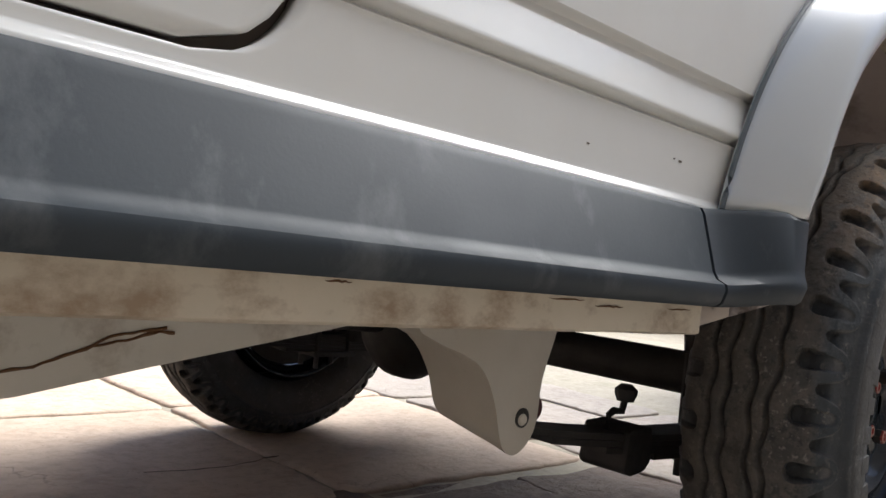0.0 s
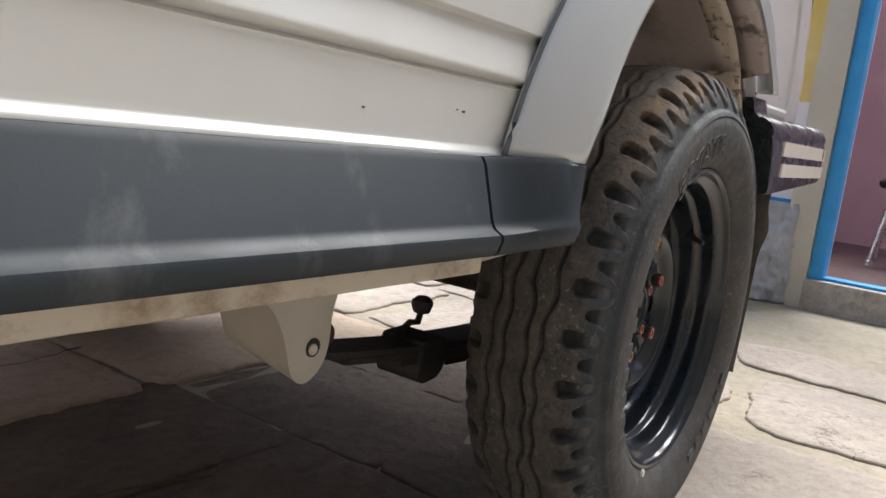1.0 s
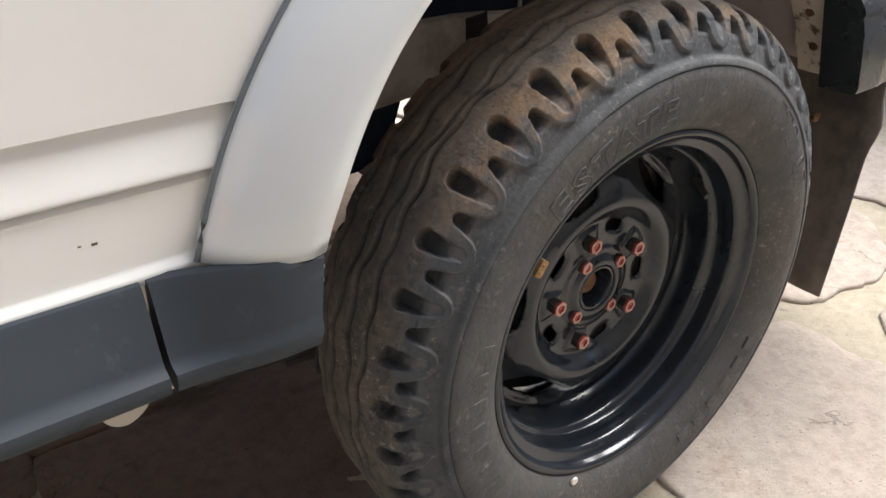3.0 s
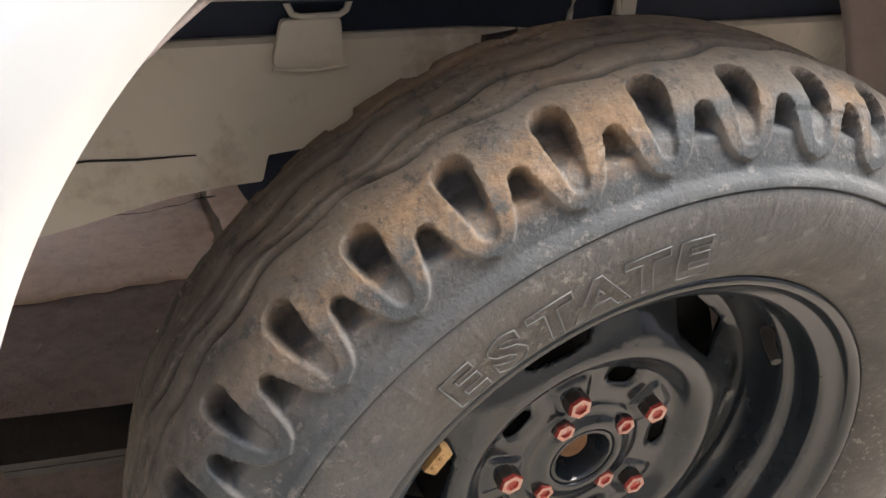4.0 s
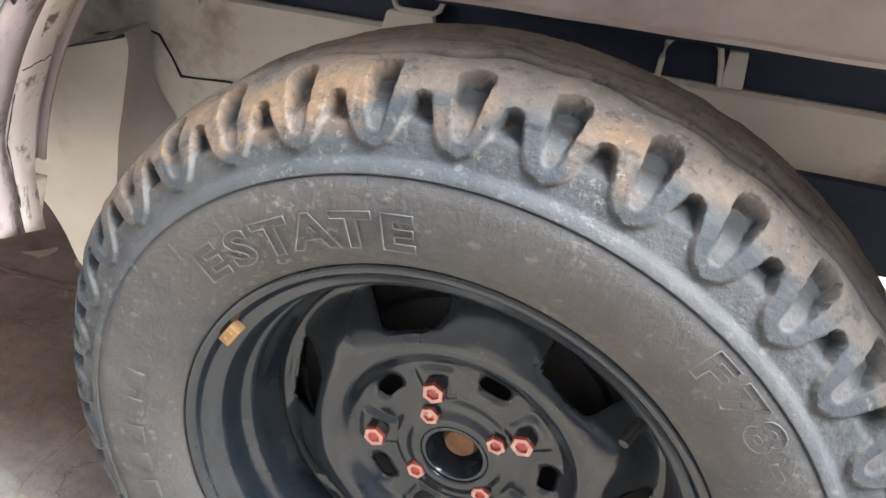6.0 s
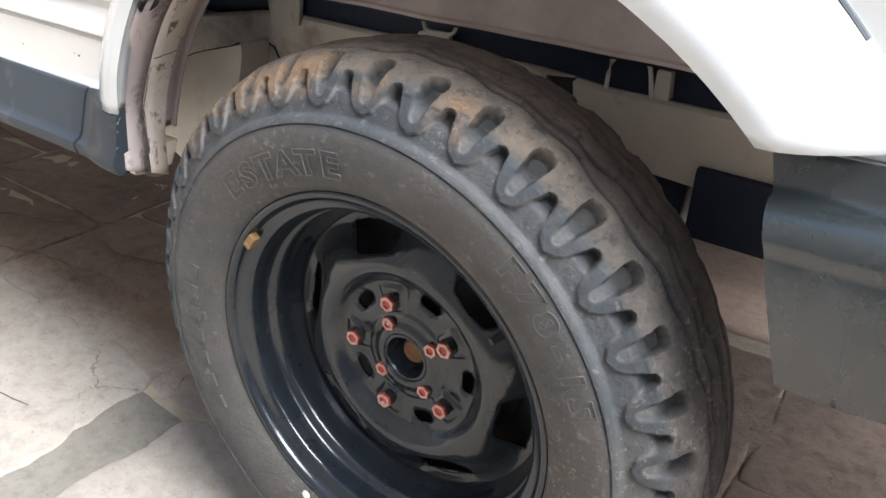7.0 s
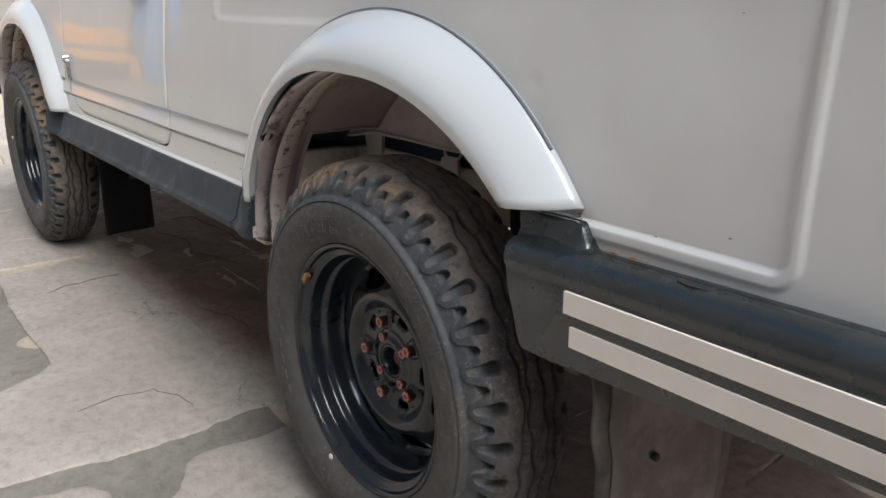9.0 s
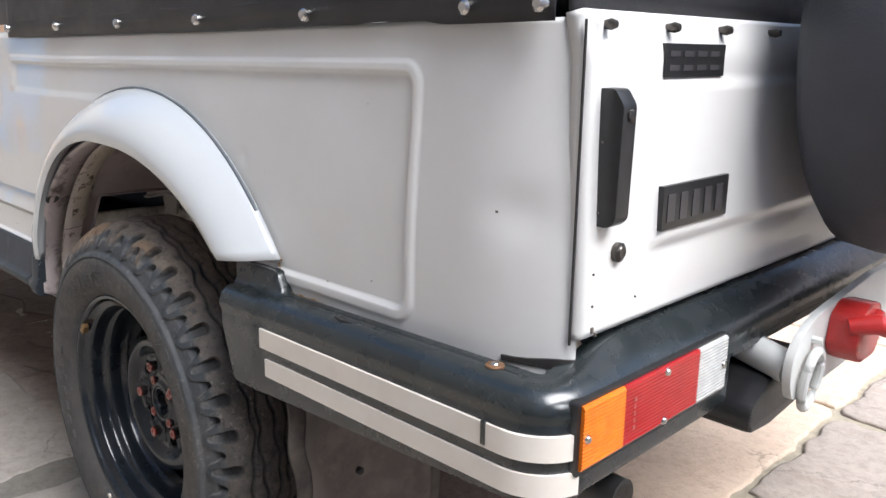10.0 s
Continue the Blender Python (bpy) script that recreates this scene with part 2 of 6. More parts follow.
BRASS = shade("gilt_wheel_weight", (0.36, 0.22, 0.09), (0.17, 0.10, 0.045), rough=0.5, metal=0.4, scale=150, bump=0.4)
CANVAS = shade("black_vinyl_canvas", (0.012, 0.012, 0.014), (0.02, 0.02, 0.022), rough=0.42, scale=12, bump=0.4, bump_scale=500)
COVER = shade("dull_vinyl_cover", (0.045, 0.048, 0.058), (0.062, 0.065, 0.076), rough=0.55, scale=6, bump=0.4, bump_scale=300)
SILVER_LENS = shade("clear_ribbed_lens", (0.62, 0.62, 0.60), (0.48, 0.48, 0.46), rough=0.15, scale=60, coat=0.5)
AMBER = shade("amber_lens", (0.85, 0.22, 0.01), (0.72, 0.16, 0.01), rough=0.14, scale=40, coat=0.6)
RED_LENS = shade("red_lens", (0.42, 0.012, 0.014), (0.33, 0.01, 0.012), rough=0.14, scale=40, coat=0.6)
RED_IRON = shade("red_painted_iron", (0.52, 0.03, 0.025), (0.40, 0.02, 0.02), rough=0.35, scale=30, coat=0.3, bump=0.2)
WHITE_IRON = shade("white_painted_iron", (0.74, 0.75, 0.72), (0.66, 0.66, 0.62), rough=0.35, scale=20, coat=0.3, bump=0.15)
BLACK_PART = shade("satin_black_part", (0.014, 0.014, 0.015), (0.022, 0.022, 0.022), rough=0.3, scale=50)
BADGE_GREY = shade("worn_badge_letters", (0.10, 0.095, 0.10), rough=0.35, metal=0.5, scale=60)
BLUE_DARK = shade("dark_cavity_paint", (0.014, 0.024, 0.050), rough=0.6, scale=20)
WINE = shade("wine_red_bush", (0.06, 0.010, 0.012), rough=0.4, scale=60)
GLASS = bpy.data.materials.new("window_glass")
GLASS.use_nodes = True
gp = GLASS.node_tree.nodes["Principled BSDF"]
gp.inputs["Transmission Weight"].default_value, gp.inputs["Roughness"].default_value = 1.0, 0.02
gp.inputs["Base Color"].default_value = (0.86, 0.92, 0.9, 1)



def stone_shade(name, light, mid, dirt, crack=0.5, bump=0.5, rough=0.8, moss=None, unshaded=None):
    """Worn yard stone: broad tone drifts, grime, fine grain, dark pits and hairline cracks."""
    m = bpy.data.materials.new(name)
    m.use_nodes = True
    n, ln = m.node_tree.nodes, m.node_tree.links
    bsdf = n["Principled BSDF"]
    tc = n.new("ShaderNodeTexCoord")

    def noise_tex(sc, detail, ro, pull=None):
        t = n.new("ShaderNodeTexNoise")
        t.inputs["Scale"].default_value, t.inputs["Detail"].default_value, t.inputs["Roughness"].default_value = sc, detail, ro
        src = tc.outputs["Object"]
        if pull:
            mp = n.new("ShaderNodeMapping")
            mp.inputs["Scale"].default_value = pull
            ln.new(src, mp.inputs["Vector"])
            src = mp.outputs["Vector"]
        ln.new(src, t.inputs["Vector"])
        return t

    def band(v, lo, hi, top=1.0):
        r = n.new("ShaderNodeMapRange")
        r.inputs["From Min"].default_value, r.inputs["From Max"].default_value, r.inputs["To Max"].default_value = lo, hi, top
        ln.new(v, r.inputs["Value"])
        return r.outputs["Result"]

    def calc(op, p, q):
        x = n.new("ShaderNodeMath")
        x.operation = op
        for s_, v in zip(x.inputs, (p, q)):
            if isinstance(v, (int, float)):
                s_.default_value = v
            else:
                ln.new(v, s_)
        return x.outputs[0]

    def mixed(fac, p, q):
        x = n.new("ShaderNodeMix")
        x.data_type = "RGBA"
        ln.new(fac, x.inputs[0])
        for sock, v in ((x.inputs[6], p), (x.inputs[7], q)):
            if isinstance(v, tuple):
                sock.default_value = (*v, 1)
            else:
                ln.new(v, sock)
        return x.outputs[2]

    fine = noise_tex(95, 8, 0.75).outputs["Fac"]
    grain = noise_tex(34, 10, 0.72).outputs["Fac"]
    col = mixed(band(noise_tex(2.4, 8, 0.62).outputs["Fac"], 0.36, 0.62), light, mid)
    col = mixed(band(grain, 0.46, 0.66, 0.55), col, tuple(c * 0.62 for c in mid))
    col = mixed(band(fine, 0.56, 0.70, 0.45), col, tuple(min(1.0, c * 1.25) for c in light))
    col = mixed(band(noise_tex(6.5, 12, 0.7, (1.0, 1.7, 1.0)).outputs["Fac"], 0.54, 0.68, 0.7), col, dirt)
    pits = band(noise_tex(150, 2, 0.5).outputs["Fac"], 0.68, 0.74, 0.75)
    col = mixed(pits, col, tuple(c * 0.45 for c in dirt))
    warp = noise_tex(5, 5, 0.6)
    vor = n.new("ShaderNodeTexVoronoi")
    vor.feature = "DISTANCE_TO_EDGE"
    vor.inputs["Scale"].default_value = 2.6
    add = n.new("ShaderNodeVectorMath")
    add.operation = "MULTIPLY_ADD"
    ln.new(warp.outputs["Color"], add.inputs[0])
    add.inputs[1].default_value = (0.35, 0.35, 0.35)
    ln.new(tc.outputs["Object"], add.inputs[2])
    ln.new(add.outputs[0], vor.inputs["Vector"])
    hair = calc("MULTIPLY", band(vor.outputs["Distance"], 0.010, 0.002), band(noise_tex(1.7, 4, 0.6).outputs["Fac"], 0.52, 0.60, crack))
    col = mixed(hair, col, (0.035, 0.028, 0.022))
    if moss:
        col = mixed(band(noise_tex(2.8, 9, 0.7).outputs["Fac"], 0.55, 0.68, 0.6), col, moss)
    info = n.new("ShaderNodeObjectInfo")
    col = mixed(band(info.outputs["Random"], 0.0, 1.0, 0.25), col, mid)
    if unshaded:
        # the car's painted shade and soil fade out raggedly towards the open yard
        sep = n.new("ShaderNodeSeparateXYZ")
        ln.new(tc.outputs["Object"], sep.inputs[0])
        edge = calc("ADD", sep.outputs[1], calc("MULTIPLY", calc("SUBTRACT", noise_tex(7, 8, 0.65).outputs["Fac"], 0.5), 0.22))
        stone = mixed(band(grain, 0.40, 0.62, 0.7), unshaded, tuple(c * 0.7 for c in unshaded))
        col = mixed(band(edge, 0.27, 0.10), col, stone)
    ln.new(col, bsdf.inputs["Base Color"])
    ln.new(band(grain, 0.3, 0.7), bsdf.inputs["Roughness"])
    rr = n.new("ShaderNodeMapRange")
    rr.inputs["To Min"].default_value, rr.inputs["To Max"].default_value = rough - 0.15, min(1.0, rough + 0.12)
    ln.new(grain, rr.inputs["Value"])
    ln.new(rr.outputs["Result"], bsdf.inputs["Roughness"])
    h = calc("ADD", calc("MULTIPLY", noise_tex(14, 8, 0.65).outputs["Fac"], 2.2), calc("ADD", grain, calc("MULTIPLY", fine, 0.4)))
    h = calc("SUBTRACT", h, calc("ADD", calc("MULTIPLY", pits, 0.5), calc("MULTIPLY", hair, 1.2)))
    b = n.new("ShaderNodeBump")
    b.inputs["Strength"].default_value, b.inputs["Distance"].default_value = bump, 0.006
    ln.new(h, b.inputs["Height"])
    ln.new(b.outputs["Normal"], bsdf.inputs["Normal"])
    return m


CEMENT = stone_shade("old_cement_joint", (0.40, 0.345, 0.26), (0.31, 0.27, 0.20), (0.19, 0.17, 0.125), 0.3, 0.45, 0.8, (0.20, 0.20, 0.12))
DAMP_CEMENT = stone_shade("damp_cement_joint", (0.20, 0.185, 0.155), (0.145, 0.135, 0.112), (0.095, 0.088, 0.07), 0.3, 0.45, 0.65)
YELLOW_STAIN = stone_shade("paint_spilt_cement", (0.42, 0.33, 0.17), (0.36, 0.31, 0.21), (0.25, 0.21, 0.13), 0.2, 0.4)
STEP = stone_shade("flaking_step_cement", (0.56, 0.52, 0.46), (0.30, 0.27, 0.23), (0.09, 0.08, 0.07), 0.8, 0.9)
STONE = stone_shade("worn_flagstone", (0.43, 0.365, 0.31), (0.335, 0.285, 0.24), (0.25, 0.195, 0.15), 0.5, 0.6)
GREY_STONE = stone_shade("grey_flagstone", (0.345, 0.31, 0.27), (0.26, 0.233, 0.20), (0.20, 0.17, 0.14), 0.6, 0.5, 0.72)
# soil colour deepened with the shade under the car
DARK_STONE = stone_shade("soiled_split_stone", (0.20, 0.142, 0.108), (0.125, 0.087, 0.065), (0.055, 0.038, 0.03), 0.5, 0.9, unshaded=(0.34, 0.30, 0.26))
WARM_STONE = stone_shade("pale_warm_flagstone", (0.61, 0.475, 0.365), (0.52, 0.40, 0.30), (0.36, 0.25, 0.17), 0.6, 0.5)
PLASTER = shade("white_limewash", (0.86, 0.85, 0.87), (0.76, 0.75, 0.78), rough=0.9, scale=2.5, bump=0.4, bump_scale=50,
                stain=(0.35, 0.33, 0.34), stain_scale=7, stain_at=0.72, stain_soft=0.04, stain_amount=0.5)
# brown of the unseen walls that hold back sky and reflected light
UNSEEN_WALL = shade("weathered_brown_plaster", (0.33, 0.30, 0.265), (0.25, 0.225, 0.20), rough=0.9, scale=3, bump=0.4, bump_scale=50)
WELL_WALL = shade("dusty_well_wall_paint", (0.70, 0.63, 0.59), (0.58, 0.515, 0.48), rough=0.7, scale=5.0, bump=0.3, bump_scale=70,
                  stain=(0.30, 0.25, 0.22), stain_scale=5.0, stain_at=0.62, stain_soft=0.14, stain_amount=0.6)
BEIGE = shade("beige_plaster", (0.60, 0.565, 0.475), (0.50, 0.47, 0.39), rough=0.9, scale=6, bump=0.4, bump_scale=50)
YELLOW = shade("yellow_wall_paint", (0.72, 0.52, 0.12), (0.74, 0.62, 0.34), rough=0.85, scale=6, bump=0.3)
BLUE = shade("bright_blue_paint", (0.03, 0.29, 0.66), (0.05, 0.36, 0.72), rough=0.45, scale=12, bump=0.25, stain=(0.5, 0.55, 0.55), stain_scale=30, stain_at=0.72, stain_soft=0.03)
PINK = shade("mauve_room_paint", (0.42, 0.25, 0.29), (0.36, 0.21, 0.25), rough=0.85, scale=3, bump=0.2)
SHEET = shade("grey_plastic_sheet", (0.30, 0.31, 0.32), (0.50, 0.51, 0.52), rough=0.28, scale=7, bump=1.5, bump_scale=14)
STEEL = shade("stool_steel", (0.55, 0.55, 0.56), rough=0.25, metal=1.0, scale=30)
ORANGE = shade("orange_bench_paint", (0.80, 0.36, 0.06), (0.7, 0.30, 0.05), rough=0.6, scale=8)


# ---- tools ----
def finish(name, me, material, parent=None, label="", smooth=35):
    for m in material if isinstance(material, (list, tuple)) else (material,):
        me.materials.append(m)
    if smooth:
        me.polygons.foreach_set("use_smooth", [True] * len(me.polygons))
        me.set_sharp_from_angle(angle=radians(smooth))
    ob = new(name, me)
    if parent:
        ob.parent = parent
    if label:
        ob["label"] = label
    return ob


def part(name, bm, material, parent, label="", smooth=35):
    me = bpy.data.meshes.new(name)
    bmesh.ops.recalc_face_normals(bm, faces=bm.faces)
    bm.to_mesh(me)
    bm.free()
    return finish(name, me, material, parent, label, smooth)


def box(x0, x1, y0, y1, z0, z1, bevel=0.0, bm=None, m=None):
    bm2 = bmesh.new()
    bmesh.ops.create_cube(bm2, size=1, matrix=Matrix.LocRotScale(((x0 + x1) / 2, (y0 + y1) / 2, (z0 + z1) / 2), None, (x1 - x0, y1 - y0, z1 - z0)))
    if bevel:
        bmesh.ops.bevel(bm2, geom=bm2.edges[:], offset=bevel, segments=2, profile=0.7, affect="EDGES")
    if m is not None:
        bm2.transform(m)
    return joined(bm, bm2)


def joined(bm, bm2):
    if bm is None:
        return bm2
    me = bpy.data.meshes.new("tmp")
    bm2.to_mesh(me)
    bm2.free()
    bm.from_mesh(me)
    bpy.data.meshes.remove(me)
    return bm


def sheet(rows, closed=False, caps=False, bm=None):
    """A skin over rows of points; closed: each row is a ring."""
    bm = bm or bmesh.new()
    vs = [[bm.verts.new(p) for p in row] for row in rows]
    k = len(rows[0])
    for a, b in zip(vs, vs[1:]):
        for i in range(k if closed else k - 1):
            bm.faces.new((a[i], a[(i + 1) % k], b[(i + 1) % k], b[i]))
    if caps:
        bm.faces.new(vs[0])
        bm.faces.new(vs[-1][::-1])
    return bm


def tube(points, radius, seg=10, bm=None, flat=1.0):
    pts = [Vector(p) for p in points]
    rows = []
    up = Vector((0, 0, 1))
    for i, p in enumerate(pts):
        d = (pts[min(i + 1, len(pts) - 1)] - pts[max(i - 1, 0)]).normalized()
        ref = up if abs(d.dot(up)) < 0.95 else Vector((1, 0, 0))
        a = d.cross(ref).normalized()
        b = a.cross(d)
        r = radius[i] if isinstance(radius, (list, tuple)) else radius
        rows.append([p + r * (math.cos(2 * math.pi * k / seg) * a + flat * math.sin(2 * math.pi * k / seg) * b) for k in range(seg)])
    return sheet(rows, True, True, bm)


def lathe(profile, seg=96, bm=None, axis="y", centre=(0, 0, 0), closed=False):
    """Turns (radius, height) pairs round the y, x or z axis."""
    rows = []
    for k in range(seg):
        a = 2 * math.pi * k / seg
        row = []
        for r, h in profile:
            p = {"y": (r * math.sin(a), h, r * math.cos(a)), "x": (h, r * math.sin(a), r * math.cos(a)), "z": (r * math.sin(a), r * math.cos(a), h)}[axis]
            row.append(Vector(p) + Vector(centre))
        rows.append(row)
    bm = bm or bmesh.new()
    vs = [[bm.verts.new(p) for p in row] for row in rows]
    n = len(profile)
    for k in range(seg):
        a, b = vs[k], vs[(k + 1) % seg]
        for i in range(n if closed else n - 1):
            bm.faces.new((a[i], a[(i + 1) % n], b[(i + 1) % n], b[i]))
    if not closed:
        for i, rev in ((0, False), (n - 1, True)):
            if profile[i][0] < 1e-5:
                bmesh.ops.remove_doubles(bm, verts=[v[i] for v in vs], dist=1e-6)
    return bm


def prism(outline, axis, h0, h1, bevel=0.0, bm=None):
    """An outline of 2D points pushed along an axis from h0 to h1."""
    put = {"x": lambda u, v, h: (h, u, v), "y": lambda u, v, h: (u, h, v), "z": lambda u, v, h: (u, v, h)}[axis]
    bm2 = bmesh.new()
    a = [bm2.verts.new(put(u, v, h0)) for u, v in outline]
    b = [bm2.verts.new(put(u, v, h1)) for u, v in outline]
    k = len(outline)
    bm2.faces.new(a)
    bm2.faces.new(b[::-1])
    for i in range(k):
        bm2.faces.new((a[i], b[i], b[(i + 1) % k], a[(i + 1) % k]))
    bmesh.ops.recalc_face_normals(bm2, faces=bm2.faces)
    if bevel:
        bmesh.ops.bevel(bm2, geom=bm2.edges[:], offset=bevel, segments=2, profile=0.7, affect="EDGES")
    return joined(bm, bm2)


def solid(ob, t, offset=-1):
    md = ob.modifiers.new("thickness", "SOLIDIFY")
    md.thickness, md.offset = t, offset
    return ob


def smooth01(x):
    x = max(0.0, min(1.0, x))
    return x * x * (3 - 2 * x)


def lerp(a, b, t):
    return a + (b - a) * t


def along(table, x):
    """A value read off a table of (x, value) pairs."""
    return float(np.interp(x, [a for a, _ in table], [b for _, b in table]))


def rounded(pts, r, seg=5):
    """A 2D outline with its corners rounded."""
    out = []
    k = len(pts)
    for i in range(k):
        p, a, b = Vector(pts[i]), Vector(pts[i - 1]), Vector(pts[(i + 1) % k])
        ra = min(r, (a - p).length * 0.45, (b - p).length * 0.45)
        s, e = p + (a - p).normalized() * ra, p + (b - p).normalized() * ra
        for j in range(seg + 1):
            t = j / seg
            q = s.lerp(p, t).lerp(p.lerp(e, t), t)
            out.append((q.x, q.y))
    return out


def letter_mesh(text, size, depth, outline=0.0):
    cu = bpy.data.curves.new("letter", "FONT")
    cu.body, cu.size, cu.extrude, cu.align_x = text, size, depth, "CENTER"
    cu.offset = size * 0.035
    cu.resolution_u = 3
    if outline:
        cu.fill_mode, cu.bevel_depth, cu.extrude, cu.bevel_resolution = "NONE", outline, 0.0, 1
    ob = bpy.data.objects.new("letter", cu)
    scene.collection.objects.link(ob)
    dg = bpy.context.evaluated_depsgraph_get()
    me = bpy.data.meshes.new_from_object(ob.evaluated_get(dg))
    bpy.data.objects.remove(ob)
    bpy.data.curves.remove(cu)
    return me


# ---- ground ----
bm = bmesh.new()
bmesh.ops.create_grid(bm, x_segments=120, y_segments=120, size=60, matrix=Matrix.Translation((0, 0, 0)))
for v in bm.verts:
    v.co.z = -0.005
floor = part("floor", bm, CEMENT, None, smooth=0)
tagged(floor, "grey cement yard floor with pale irregular flagstones set in it", "floor", kind="structure")

# ---- the car: x points to its tail, y across it from its near side, z up ----
YC, AXLE, BASE = 0.78, 0.350, 2.375
car = new("off_road_car")
tagged(car, "white soft-top off-road car with black wheels parked on stone yard", "car")
NEAR = []  # near-side parts that have a twin across the car


def near(ob):
    NEAR.append(ob)
    return ob


def arch_gap(x, z, cx):
    """How far a point lies outside the cut of a wheel arch."""
    return math.hypot((x - cx) / 0.468, (z - 0.385) / 0.492) - 1.0


def corner_in(x):
    """How far the tail quarter has rolled in towards the tailgate."""
    u = min(1.0, max(0.0, (x - 0.775) / 0.128))
    return 0.040 * (0.4 * (1 - math.sqrt(1 - u * u)) + 0.6 * u * u)


def in_field(x, z, edge, low, top, r):
    """1 inside a sunken field with rounded corners, 0 outside."""
    return smooth01((r - math.hypot(max(0.0, x - edge + r), max(0.0, z - top + r, low + r - z))) / 0.007)


def side_y(x, z):
    """The near flank: slight lean inwards to the belt, a pressed band low down and a sunken field on the tail quarter."""
    y = 0.06 + 0.018 * smooth01((z - 0.72) / 0.34) ** 1.2
    if x < 0.1:
        band = smooth01((0.672 - z) / 0.010) * smooth01((z - 0.625) / 0.006)
        y += 0.0095 * smooth01((0.676 - z) / 0.004) * min(1.0, max(0.0, (z - 0.632) / 0.040)) - 0.002 * band
        y += 0.0080 * math.exp(-((z - 0.625) / 0.0026) ** 2) + 0.0035 * smooth01((0.623 - z) / 0.004)
        y -= 0.006 * smooth01((0.566 - z) / 0.008)
    inside = min(in_field(x, z, 0.687, 0.682, 0.963, 0.020), smooth01((x + 0.63) / 0.03))
    bead = min(in_field(x, z, 0.701, 0.667, 0.977, 0.032), smooth01((x + 0.65) / 0.03)) - inside
    if x > 0.05 or z > 0.9:
        y += 0.0030 * inside - 0.0034 * max(0.0, bead)
    for dx, dz, dr, deep in ((0.331, 0.836, 0.010, 0.0026), (0.44, 0.79, 0.03, 0.0014), (0.60, 0.90, 0.05, 0.0016), (0.52, 0.735, 0.022, 0.0012), (-0.62, 0.80, 0.05, 0.0012)):
        y += deep * math.exp(-((x - dx) ** 2 + (z - dz) ** 2) / dr ** 2)
    y += 0.0012 * noise.noise((x * 4, z * 4, 2.0)) + 0.0004 * noise.noise((x * 13, z * 13, 6.0)) + 0.004 * math.exp(-(((x - 0.845) / 0.035) ** 2 + ((z - 0.822) / 0.028) ** 2))
    return y


def flank(name, xl, xr, z0, z1, label, step=0.011, arches=(), corner=False, mat=PAINT, strip=None):
    """A pressed panel of the flank between two edges that may change with height."""
    nz = max(2, int((z1 - z0) / step))
    fine = sorted({0.5736} & ({0.5736} if z0 < 0.5736 < z1 else set()) | {round(z0 + (z1 - z0) * j / nz, 5) for j in range(nz + 1)} | {z for z in (0.619, 0.6215, 0.6235, 0.625, 0.6265, 0.629, 0.632, 0.635, 0.641, 0.664, 0.667, 0.67, 0.672, 0.673, 0.674, 0.675, 0.676, 0.56, 0.563, 0.566, 0.57) if z0 < z < z1})
    if corner:
        fine = sorted(set(fine) | {round(z, 5) for z in np.r_[np.arange(0.664, 0.704, 0.0028), np.arange(0.942, 0.980, 0.0028)]})
    left = max(xl(z) for z in fine)
    base = np.arange(left, xr(z0) - 0.004, step)
    if corner:
        base = np.r_[base[(base < 0.655) | (base > 0.704)], np.arange(0.656, 0.704, 0.0026)]
    base = np.unique(np.r_[base, left, xr(z0)])
    nx = len(base) - 1
    b = bmesh.new()
    grid = []
    for z in fine:
        row = []
        lead = 0
        if strip and z <= strip[1]:
            lead = 90
            for i in range(lead):
                x = lerp(strip[0], xl(z), i / lead)
                row.append(b.verts.new((x, side_y(x, z), z)))
        for i in range(nx + 1):
            x = float(base[i])
            turn_at = left + 0.25
            x = xl(z) + (x - left) * (turn_at - xl(z)) / 0.25 if x < turn_at else x
            if not corner:
                x = lerp(xl(z), xr(z), (float(base[i]) - left) / (xr(z0) - left))
            y = side_y(x, z)
            zz = z + (0.013 * max(0.0, x + 0.4) * smooth01((z - 0.60) / 0.1) if corner else 0.0)
            if corner and x > 0.775:
                a = min(1.0, (x - 0.775) / 0.128) * math.pi / 2
                xx = 0.775 + 0.128 * math.sin(a)
                row.append(b.verts.new((xx, side_y(xx, z) + corner_in(xx), zz)))
            else:
                row.append(b.verts.new((x, y, zz)))
        grid.append(row)
    for lo, hi in zip(grid, grid[1:]):
        da, db = len(lo) - nx - 1, len(hi) - nx - 1
        for i in range(-min(da, db), nx):
            q = (lo[i + da], lo[i + 1 + da], hi[i + 1 + db], hi[i + db])
            mx, mz = sum(v.co.x for v in q) / 4, sum(v.co.z for v in q) / 4
            if all(arch_gap(mx, mz, cx) > 0 for cx in arches):
                b.faces.new(q)
    loose = [v for v in b.verts if not v.link_faces]
    bmesh.ops.delete(b, geom=loose, context="VERTS")
    ob = part(name, b, mat, car, label, smooth=50)
    # the skin faces the near side
    if ob.data.polygons[0].normal.y > 0:
        ob.data.flip_normals()
    return near(solid(ob, 0.012))


DOOR_R, DOOR_F = -0.945, -1.85


def round_in(z, z0, r):
    return 0.0 if z > z0 + r else r - math.sqrt(max(0.0, r * r - (z0 + r - z) ** 2))


